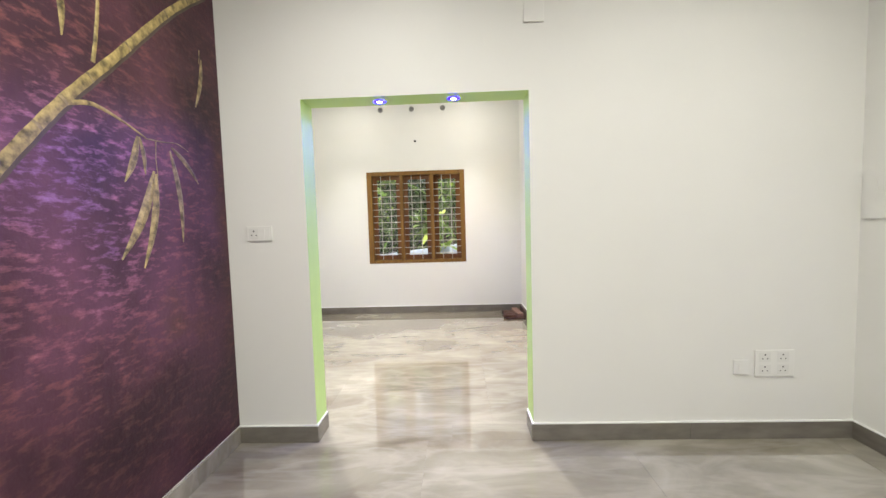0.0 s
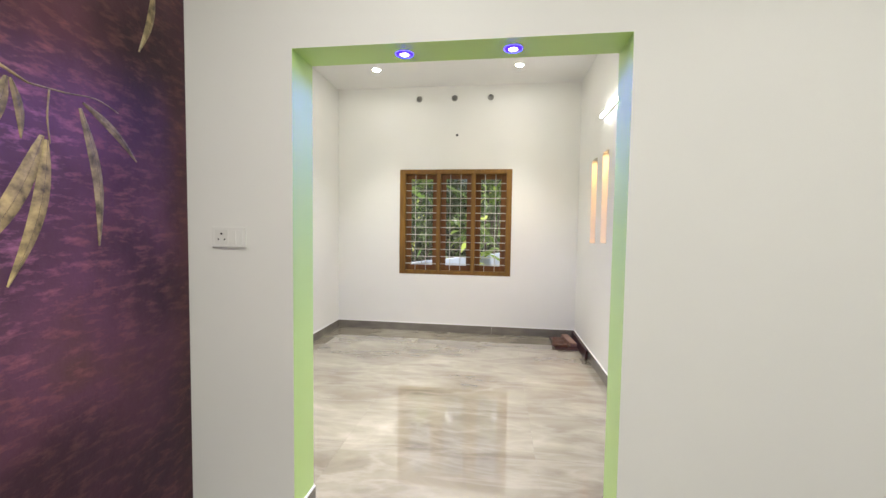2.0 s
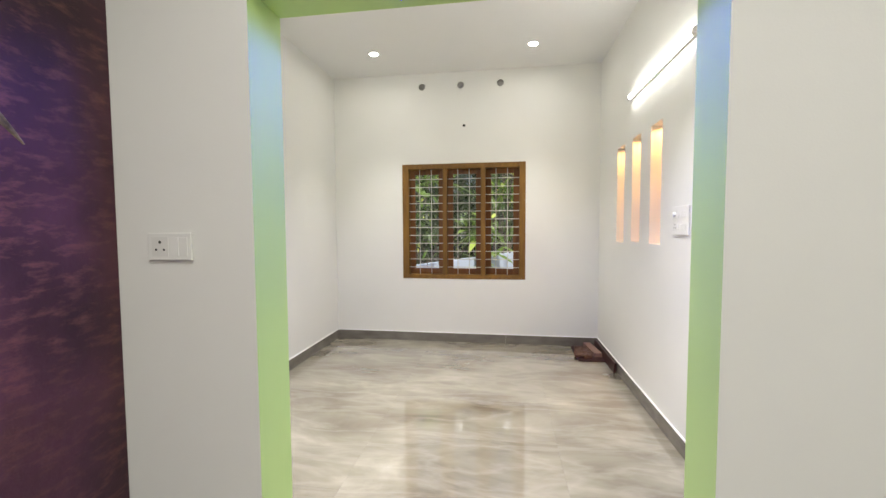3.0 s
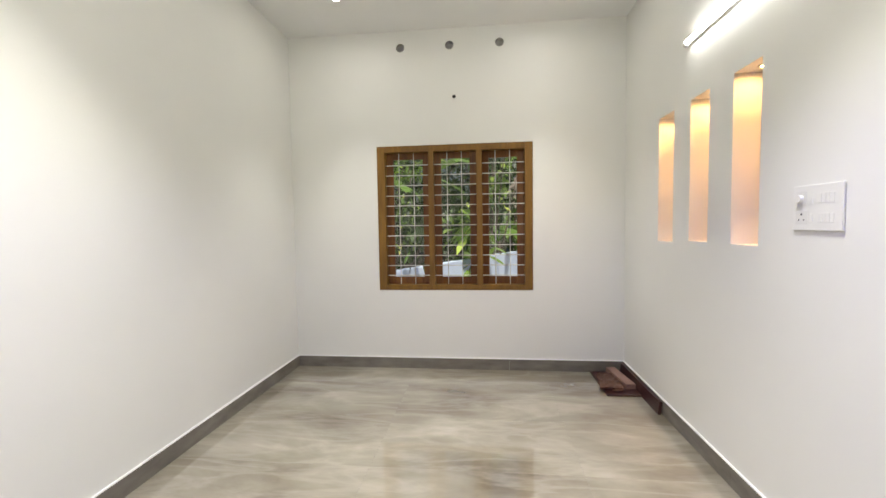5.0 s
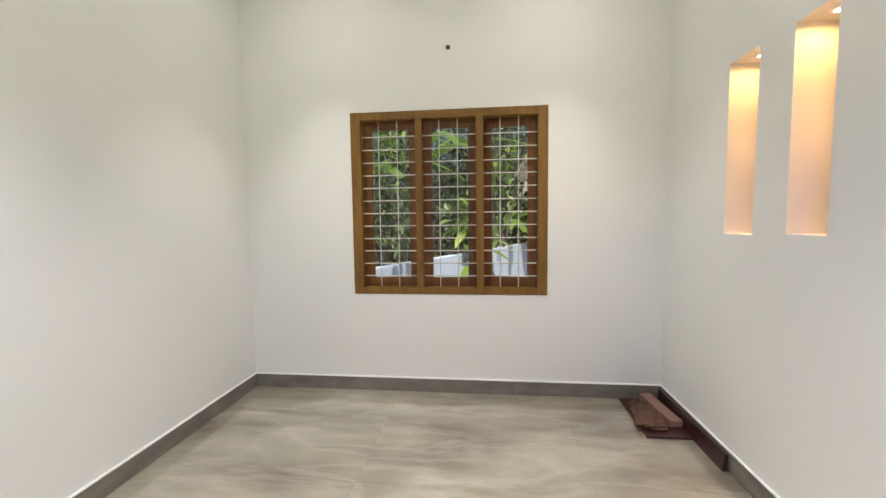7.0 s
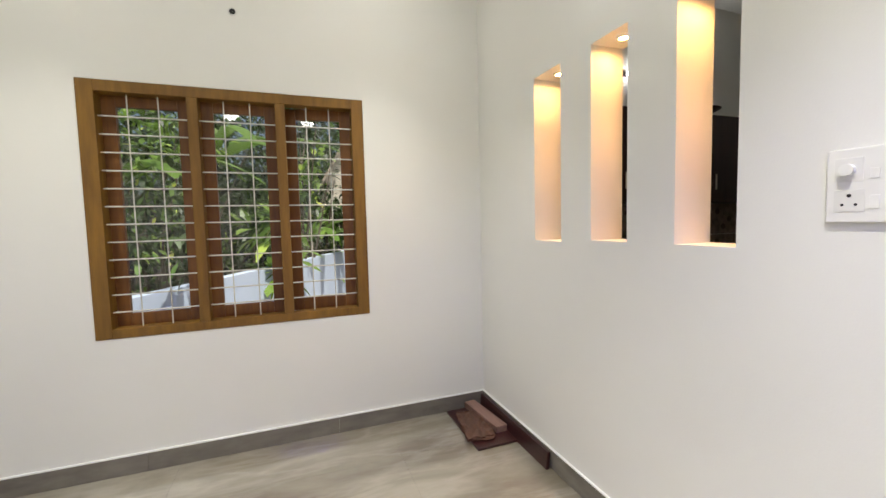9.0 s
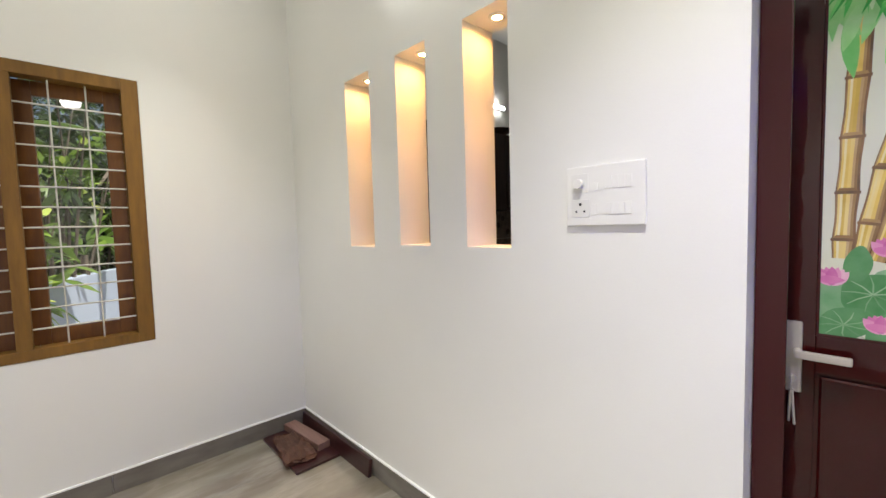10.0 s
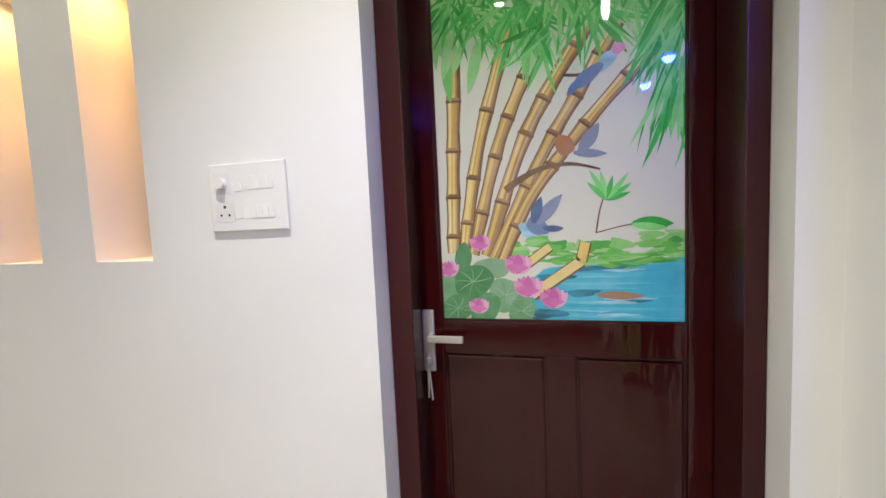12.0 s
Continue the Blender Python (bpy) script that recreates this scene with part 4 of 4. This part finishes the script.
blob(bm, (0.500, 0.722), 0.017, 0.014, 0.00544, 0.5, 0.08, 3)
part("painted_magenta_dab", bm, PETAL, door_glass)
bm = bmesh.new()
blob(bm, (0.470, 0.694), 0.034, 0.017, 0.00515, 0.75, 0.06, 4)
blob(bm, (0.258, 0.262), 0.026, 0.019, 0.00500, -0.6, 0.08, 5)
part("painted_pale_dabs", bm, WATER_PALE, door_glass, "pale turquoise painted dabs")
bm = bmesh.new()
for k, (c, rx, ry) in enumerate((((0.40, 0.082), 0.045, 0.010), ((0.33, 0.125), 0.05, 0.012), ((0.30, 0.022), 0.06, 0.014), ((0.44, 0.150), 0.10, 0.006), ((0.52, 0.060), 0.06, 0.005))):
    blob(bm, c, rx, ry, 0.00048 + 0.00001 * k, 0.05, 0.15, k)
part("painted_pond_shade", bm, art("art_deep_water", (0.02, 0.20, 0.27), 0.5, 12, (1, 1, 3)), door_glass)

# ---- offcuts in the far corner ----
RED_BOARD = wood("dark_red_board", (0.026, 0.006, 0.006), (0.052, 0.014, 0.013), 0.35, 0.2, "y")
ROSE_WOOD = wood("rose_brown_board", (0.21, 0.115, 0.09), (0.33, 0.20, 0.16), 0.5, 0.0, "y")
b = solo("board", box(0.715, 1.000, 3.055, 3.575, 0.0, 0.014, 0.003), RED_BOARD, (0.86, 3.3, 0), "flat dark red wooden board lying on the tiles", "board")
bm = box(-0.010, 0.010, -0.41, 0.41, 0.0, 0.095, 0.003)
bmesh.ops.transform(bm, verts=bm.verts, matrix=pose(0.986, 3.165, 0.0, 0, 7, 0))
solo("plank", bm, RED_BOARD, (0.986, 3.165, 0), "dark reddish wooden plank leaning on the skirting", "plank")
bm = box(-0.040, 0.040, -0.205, 0.205, 0.0, 0.042, 0.004)
bmesh.ops.transform(bm, verts=bm.verts, matrix=pose(0.915, 3.375, 0.0145, 0, 0, 6))
solo("wood_block", bm, ROSE_WOOD, (0.90, 3.36, 0.0145), "rose brown wooden block lying on the dark board", "wood block")
bm = box(-0.085, 0.085, -0.17, 0.17, 0.0, 0.026)
bmesh.ops.subdivide_edges(bm, edges=bm.edges[:], cuts=6, use_grid_fill=True)
chip = random.Random(11)
for v in bm.verts:
    side = max(abs(v.co.x) / 0.085, abs(v.co.y) / 0.17)
    if side > 0.9:
        v.co.x += chip.uniform(-0.012, 0.010)
        v.co.y += chip.uniform(-0.016, 0.012)
    if v.co.z > 0.02:
        v.co.z += chip.uniform(-0.007, 0.006)
bmesh.ops.transform(bm, verts=bm.verts, matrix=pose(0.808, 3.30, 0.0145, 0, 0, -10))
solo("wood_offcut", bm, wood("brown_offcut", (0.055, 0.022, 0.012), (0.15, 0.065, 0.038), 0.6, 0.0, "y"), (0.80, 3.30, 0.0145), "rough splintered brown wooden offcut lying on the dark board", "wood offcut")

# ---- kitchen seen through the slots ----
DARKWOOD = wood("dark_cabinet_wood", (0.020, 0.006, 0.005), (0.048, 0.016, 0.012), 0.45, 0.0, "z")
STONE = gloss("black_counter_stone", (0.03, 0.03, 0.032), 0.15, spread=0.4, scale=40)
SPLASH = gloss("grey_brown_wall_tile", (0.20, 0.165, 0.135), 0.3, spread=0.45, scale=18)
SPLASH_MARK = gloss("brown_tile_print", (0.07, 0.045, 0.035), 0.3, spread=0.3, scale=18)
KX0, KX1 = 1.95, 4.25
n = 5
for k in range(n):
    x0, x1 = KX0 + (KX1 - KX0) * k / n, KX0 + (KX1 - KX0) * (k + 1) / n
    cab = thing("wall_cabinet", ((x0 + x1) / 2, BY1 - 0.17, 1.46), "dark wooden kitchen wall cabinet above the patterned tiles", "cabinet", "kitchen wall cabinets")
    part("body", box(x0 + 0.001, x1 - 0.001, BY1 - 0.33, BY1 + 0.0005, 1.46, 2.15, 0.003), DARKWOOD, cab)
    dpart = part("cabinet_door", box(x0 + 0.004, x1 - 0.004, BY1 - 0.351, BY1 - 0.329, 1.465, 2.145, 0.004), DARKWOOD, cab)
    part("handle", rod((x0 + 0.06, BY1 - 0.362, 1.56), (x0 + 0.06, BY1 - 0.362, 1.68), 0.006), CHROME, dpart)
    base = thing("base_cabinet", ((x0 + x1) / 2, BY1 - 0.3, 0), "dark wooden kitchen base cabinet under the counter", "cabinet", "kitchen base cabinets")
    part("body", box(x0 + 0.001, x1 - 0.001, BY1 - 0.55, BY1 + 0.0005, 0.0, 0.86, 0.003), DARKWOOD, base)
    part("cabinet_door", box(x0 + 0.004, x1 - 0.004, BY1 - 0.571, BY1 - 0.549, 0.09, 0.85, 0.004), DARKWOOD, base)
solo("worktop", box(KX0 - 0.01, KX1, BY1 - 0.60, BY1 + 0.0005, 0.86, 0.90, 0.004), STONE, ((KX0 + KX1) / 2, BY1 - 0.3, 0.86), "polished black stone kitchen worktop", "worktop")
splash = thing("backsplash", ((KX0 + KX1) / 2, BY1, 0.9), "grey brown printed tile backsplash", "backsplash", kind="structure")
for i in range(8):
    for j in range(2):
        x0, z0 = KX0 + i * 0.2875, 0.9005 + j * 0.28
        tile = part("tile", box(x0 + 0.001, x0 + 0.2865, BY1 - 0.008, BY1 + 0.0005, z0 + 0.001, z0 + 0.278, 0.001, segments=1), SPLASH, splash)
        bm = bmesh.new()
        for q in range(3):
            lathe([(0.0003, -0.0095), (0.028, -0.0095), (0.030, -0.007)], (x0 + 0.06 + 0.08 * q, BY1, z0 + 0.07 + 0.07 * ((q + i) % 3)), "y", 10, bm)
        part("print", bm, SPLASH_MARK, tile)
solo("bowl", lathe([(0.0005, 0.0), (0.07, 0.0), (0.10, 0.03), (0.16, 0.06), (0.165, 0.064), (0.155, 0.066), (0.09, 0.036), (0.0005, 0.03)], (2.92, BY1 - 0.2, 2.1505), "z", 24), DARKWOOD, (2.92, BY1 - 0.2, 2.1505),
     "dark shallow bowl standing on the wall cabinet", "bowl", smooth=True)
tube_light((2.3, BY1, 2.52), (3.3, BY1, 2.52), (0, -1, 0), "lit white LED tube light above the kitchen cabinets")

# ---- garden ----
GZ = -0.45


def leaf_material(name, dark, light):
    m, n, l, b = material(name)
    g = n.new("ShaderNodeNewGeometry")
    # the palest leaves carry glints of sun in their colour
    r = ramp(n, l, g.outputs["Random Per Island"], [(0.0, dark), (0.7, light), (0.9, tuple(c * 1.6 for c in light)), (1.0, tuple(min(1, c * 4.0) for c in light))])
    l.new(r.outputs["Color"], b.inputs["Base Color"])
    b.inputs["Roughness"].default_value = 0.4
    tr = n.new("ShaderNodeBsdfTranslucent")
    l.new(r.outputs["Color"], tr.inputs["Color"])
    mx = n.new("ShaderNodeMixShader")
    mx.inputs[0].default_value = 0.35
    l.new(b.outputs[0], mx.inputs[1])
    l.new(tr.outputs[0], mx.inputs[2])
    l.new(mx.outputs[0], n["Material Output"].inputs["Surface"])
    return m


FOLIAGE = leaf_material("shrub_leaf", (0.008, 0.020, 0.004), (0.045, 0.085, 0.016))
BANANA = leaf_material("banana_leaf", (0.09, 0.19, 0.022), (0.22, 0.36, 0.055))
BARK = gloss("bark", (0.13, 0.10, 0.075), 0.85, spread=0.4, scale=10, stretch=(1, 1, 0.3), relief=0.6)
SOIL = gloss("garden_soil", (0.10, 0.075, 0.05), 0.95, spread=0.4, scale=2, relief=0.6)
BLUEWALL = paint("pale_blue_wall_paint", (0.62, 0.71, 0.87), 0.7, 0.08)

bm = bmesh.new()
bmesh.ops.create_grid(bm, x_segments=40, y_segments=40, size=150)
for v in bm.verts:
    v.co.z = GZ - 0.003
solo("ground", bm, SOIL, (0, 0, 0), "bare brown garden soil around the house", "ground", kind="structure")

# low boundary wall running away from the house
u = Vector((0.427, 0.904, 0)).normalized()
start = Vector((-2.05, 4.61, 0))
bm = box(0, 9.5, 0, 0.15, GZ - 0.1, 0.72, 0.006)
bmesh.ops.transform(bm, verts=bm.verts, matrix=Matrix.Translation(start) @ Matrix.Rotation(math.atan2(u.y, u.x), 4, "Z"))
solo("boundary_wall", bm, BLUEWALL, tuple(start), "low pale blue plastered boundary wall", "boundary wall", kind="structure")

rnd = random.Random(7)


def leaf_blade(bm, base, d, length, width, droop):
    """One bent leaf of three quads."""
    d = d.normalized()
    side = d.cross(Vector((0, 0, 1)))
    side = side.normalized() if side.length > 1e-3 else Vector((1, 0, 0))
    rows = []
    for k, (t, w) in enumerate(((0, 0.12), (0.35, 1.0), (0.7, 0.75), (1.0, 0.05))):
        c = base + d * length * t - Vector((0, 0, 1)) * droop * length * t * t
        rows.append((bm.verts.new(c - side * width * w / 2), bm.verts.new(c + side * width * w / 2)))
    for (a, b), (c, e) in zip(rows, rows[1:]):
        bm.faces.new((a, b, e, c))


def shrub(x, y, height, spread, count, seed, name="shrub", label="dense dark green leafy shrub in the garden", size=0.13, mat=None):
    r = random.Random(seed)
    s = thing(name, (x, y, GZ), label, name)
    bm = bmesh.new()
    tips = []
    for k in range(7):
        ang, lean = r.uniform(0, 6.28), r.uniform(0.15, 0.6)
        p, h = Vector((x + r.uniform(-0.08, 0.08), y + r.uniform(-0.08, 0.08), GZ - 0.02)), height * r.uniform(0.6, 1.0)
        q = p + Vector((math.cos(ang) * lean * spread, math.sin(ang) * lean * spread, h * 0.55))
        w = q + Vector((math.cos(ang + r.uniform(-1, 1)) * spread * 0.35, math.sin(ang + r.uniform(-1, 1)) * spread * 0.35, h * 0.38))
        rod(p, q, 0.03, 0.018, 6, bm)
        rod(q, w, 0.018, 0.006, 6, bm)
        tips += [(p, q), (q, w), (q, w)]
    part("stem", bm, BARK, s)
    bm = bmesh.new()
    clumps = []
    for k in range(max(8, count // 40)):
        a, b = r.choice(tips)
        c = a.lerp(b, r.uniform(0.35, 1.05)) + Vector([r.gauss(0, spread * 0.26), r.gauss(0, spread * 0.26), r.gauss(0, height * 0.10)])
        clumps.append((c, r.uniform(0.12, 0.30) * spread))
    for k in range(count):
        c, rad = r.choice(clumps)
        o = Vector([r.gauss(0, 1) for _ in range(3)]) * rad * 0.6
        p = c + o
        if p.z < GZ + 0.05:
            continue
        d = (o.normalized() + Vector((r.uniform(-0.6, 0.6), r.uniform(-0.6, 0.6), r.uniform(-0.2, 0.6))))
        f = size * r.uniform(0.6, 1.5)
        leaf_blade(bm, p, d, f, f * 0.42, r.uniform(0.1, 0.6))
    tagged(part("crown", bm, mat or FOLIAGE, s), kind="stuff")
    return s


def banana(x, y, height, seed, n=8):
    r = random.Random(seed)
    s = thing("banana_plant", (x, y, GZ), "green banana plant with broad torn leaves", "banana plant", "banana plants")
    top = Vector((x + r.uniform(-0.15, 0.15), y, GZ + height * 0.55))
    part("stem", rod((x, y, GZ - 0.02), top, 0.085, 0.05, 10), BARK, s, smooth=True)
    for k in range(n):
        ang = 2 * math.pi * k / n + r.uniform(-0.4, 0.4)
        out, rise, L = Vector((math.cos(ang), math.sin(ang), 0)), r.uniform(0.5, 1.2), height * r.uniform(0.5, 0.75)
        side = out.cross(Vector((0, 0, 1)))
        bm = bmesh.new()
        steps, W = 18, r.uniform(0.10, 0.20)
        rows = []
        for i in range(steps + 1):
            t = i / steps
            c = top + out * L * (t * 0.85) + Vector((0, 0, L * (rise * t - 0.95 * t * t * rise)))
            w = W * (0.06 if t < 0.12 else math.sin(math.pi * min(1, (t - 0.1) / 0.93)) ** 0.5) + 0.004
            tear = r.uniform(0.55, 1.0) if i % 3 == 0 else 1.0
            rows.append((bm.verts.new(c - side * w * tear + Vector((0, 0, -0.25 * w))), bm.verts.new(c), bm.verts.new(c + side * w * (r.uniform(0.55, 1.0) if i % 4 == 1 else 1.0) + Vector((0, 0, -0.25 * w)))))
        for a, b in zip(rows, rows[1:]):
            bm.faces.new((a[0], a[1], b[1], b[0]))
            bm.faces.new((a[1], a[2], b[2], b[1]))
        part("leaf", bm, BANANA, s, smooth=True)
    return s


for k, (x, y, h) in enumerate(((0.10, 10.4, 2.6), (-2.9, 9.4, 4.4), (-1.9, 11.5, 5.6))):
    banana(x, y, h, 30 + k)
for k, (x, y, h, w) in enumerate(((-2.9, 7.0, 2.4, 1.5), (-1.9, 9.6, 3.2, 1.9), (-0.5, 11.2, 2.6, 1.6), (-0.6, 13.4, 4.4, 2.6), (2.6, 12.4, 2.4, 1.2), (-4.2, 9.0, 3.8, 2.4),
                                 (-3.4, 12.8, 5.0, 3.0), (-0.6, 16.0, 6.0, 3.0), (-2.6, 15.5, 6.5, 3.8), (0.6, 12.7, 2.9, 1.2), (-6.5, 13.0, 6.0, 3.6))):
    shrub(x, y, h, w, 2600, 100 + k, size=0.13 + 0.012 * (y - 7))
# lighter copy of the shrub leaf, with sunlight put into its colour
SUNNY = leaf_material("sun_painted_leaf", (0.07, 0.15, 0.018), (0.24, 0.38, 0.06))
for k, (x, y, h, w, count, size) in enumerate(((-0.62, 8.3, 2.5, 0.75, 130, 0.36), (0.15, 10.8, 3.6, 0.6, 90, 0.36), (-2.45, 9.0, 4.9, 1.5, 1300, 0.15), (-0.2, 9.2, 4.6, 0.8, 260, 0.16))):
    shrub(x, y, h, w, count, 500 + k, label="light green broad-leaved garden shrub with sun painted into its leaves", size=size, mat=SUNNY)
for k, (x, y, h, w) in enumerate(((-6.0, 20.0, 10.0, 6.0), (-1.5, 21.0, 11.0, 6.5), (3.0, 24.5, 9.0, 5.0), (-10.5, 19.0, 9.5, 6.0), (8.0, 22.0, 10.0, 6.5))):
    shrub(x, y, h, w, 3000, 300 + k, "tree", "tall leafy tree at the back of the garden", 0.34)

# neighbour's house beyond the boundary wall
CREAM = paint("cream_house_paint", (0.78, 0.70, 0.58), 0.7, 0.08)
CLAY = gloss("pale_roof_tile", (0.50, 0.42, 0.33), 0.8, spread=0.35, scale=6)
house = thing("neighbour_house", (3.3, 14.0, GZ), "cream gabled house standing behind the garden trees", "house")
bm = bmesh.new()
front = [(0.75, GZ), (5.85, GZ), (5.85, 2.75), (3.3, 7.17), (0.75, 2.75)]
f = bm.faces.new([bm.verts.new((x, 14.0, z)) for x, z in front])
r = bmesh.ops.extrude_face_region(bm, geom=[f])
bmesh.ops.translate(bm, verts=[g for g in r["geom"] if isinstance(g, bmesh.types.BMVert)], vec=(0, 6.0, 0))
bmesh.ops.recalc_face_normals(bm, faces=bm.faces)
part("wall", bm, CREAM, house)
for sx in (-1, 1):
    bm = box(0, 5.4, -0.12, 6.12, 0.0, 0.07, 0.01)
    bmesh.ops.transform(bm, verts=bm.verts, matrix=Matrix.Translation((3.3, 14.0, 7.18)) @ (Matrix.Rotation(math.pi, 4, "Z") @ Matrix.Translation((0, -6.0, 0)) if sx < 0 else Matrix()) @ Matrix.Rotation(math.atan2(4.42, 2.55), 4, "Y"))
    part("roof", bm, CLAY, house)
win = part("window", box(2.8, 3.9, 13.94, 14.01, 1.0, 2.2, 0.01), TEAK, house)
part("pane", box(2.88, 3.82, 13.93, 13.945, 1.08, 2.12), BLACK, win)

# ---- skirting ----
def skirting(axis, face, out, a0, a1, label="grey brown tile skirting with a white top bead", mat=None, beaded=True):
    mid = (a0 + a1) / 2
    s = thing("baseboard", (mid, face, 0) if axis == "y" else (face, mid, 0), label, "skirting", kind="structure")
    d0, d1 = sorted((face, face + out * 0.012))
    n = max(1, math.ceil((a1 - a0) / 1.2))
    for k in range(n):
        p, q = a0 + (a1 - a0) * k / n + 0.0006, a0 + (a1 - a0) * (k + 1) / n - 0.0006
        bm = box(d0, d1, p, q, 0.0006, SKIRT - 0.004, 0.0012, segments=1) if axis == "x" else box(p, q, d0, d1, 0.0006, SKIRT - 0.004, 0.0012, segments=1)
        part("skirting_tile", bm, mat or SKIRTING, s)
    if not beaded:
        return
    d0, d1 = sorted((face, face + out * 0.010))
    bm = box(d0, d1, a0, a1, SKIRT - 0.004, SKIRT + 0.004, 0.001) if axis == "x" else box(a0, a1, d0, d1, SKIRT - 0.004, SKIRT + 0.004, 0.001)
    part("bead", bm, BEAD, s)


skirting("y", BY1, -1, BX0, BX1)
skirting("x", BX0, 1, DIV, BY1 - 0.012)
skirting("x", BX1, -1, DOOR_Y1 + 0.001, BY1 - 0.012)
skirting("y", DIV, 1, BX0 + 0.012, OP_L)
skirting("y", DIV, 1, OP_R, BX1)
skirting("y", 0.0, -1, AX0, OP_L + 0.012)
skirting("y", 0.0, -1, OP_R - 0.012, AX1)
skirting("x", OP_L, 1, 0.0, DIV)
skirting("x", OP_R, -1, 0.0, DIV)
skirting("x", AX1, -1, AY0, -0.012)
skirting("x", AX0, 1, AY0, -0.012, "polished taupe tile skirting under the mural", TILE, False)

# ---- floor tiles ----
def floor_tiles(x0, x1, y0, y1, ox, oy, lx=1.2, ly=0.6):
    gap = 0.0004
    i0, i1 = math.floor((x0 - ox) / lx), math.ceil((x1 - ox) / lx)
    j0, j1 = math.floor((y0 - oy) / ly), math.ceil((y1 - oy) / ly)
    for i in range(i0, i1):
        for j in range(j0, j1):
            a, b = max(x0, ox + i * lx), min(x1, ox + (i + 1) * lx)
            c, e = max(y0, oy + j * ly), min(y1, oy + (j + 1) * ly)
            if b - a > 0.01 and e - c > 0.01:
                part("tile", box(a + gap, b - gap, c + gap, e - gap, -0.009, 0.0, 0.0003, segments=1), TILE, floor)


floor_tiles(BX0, BX1, DIV, BY1, BX0, DIV)
floor_tiles(OP_L, OP_R, 0.0, DIV, OP_L - 0.35, -0.4)
floor_tiles(AX0, AX1, AY0, 0.0, AX0, 0.0)
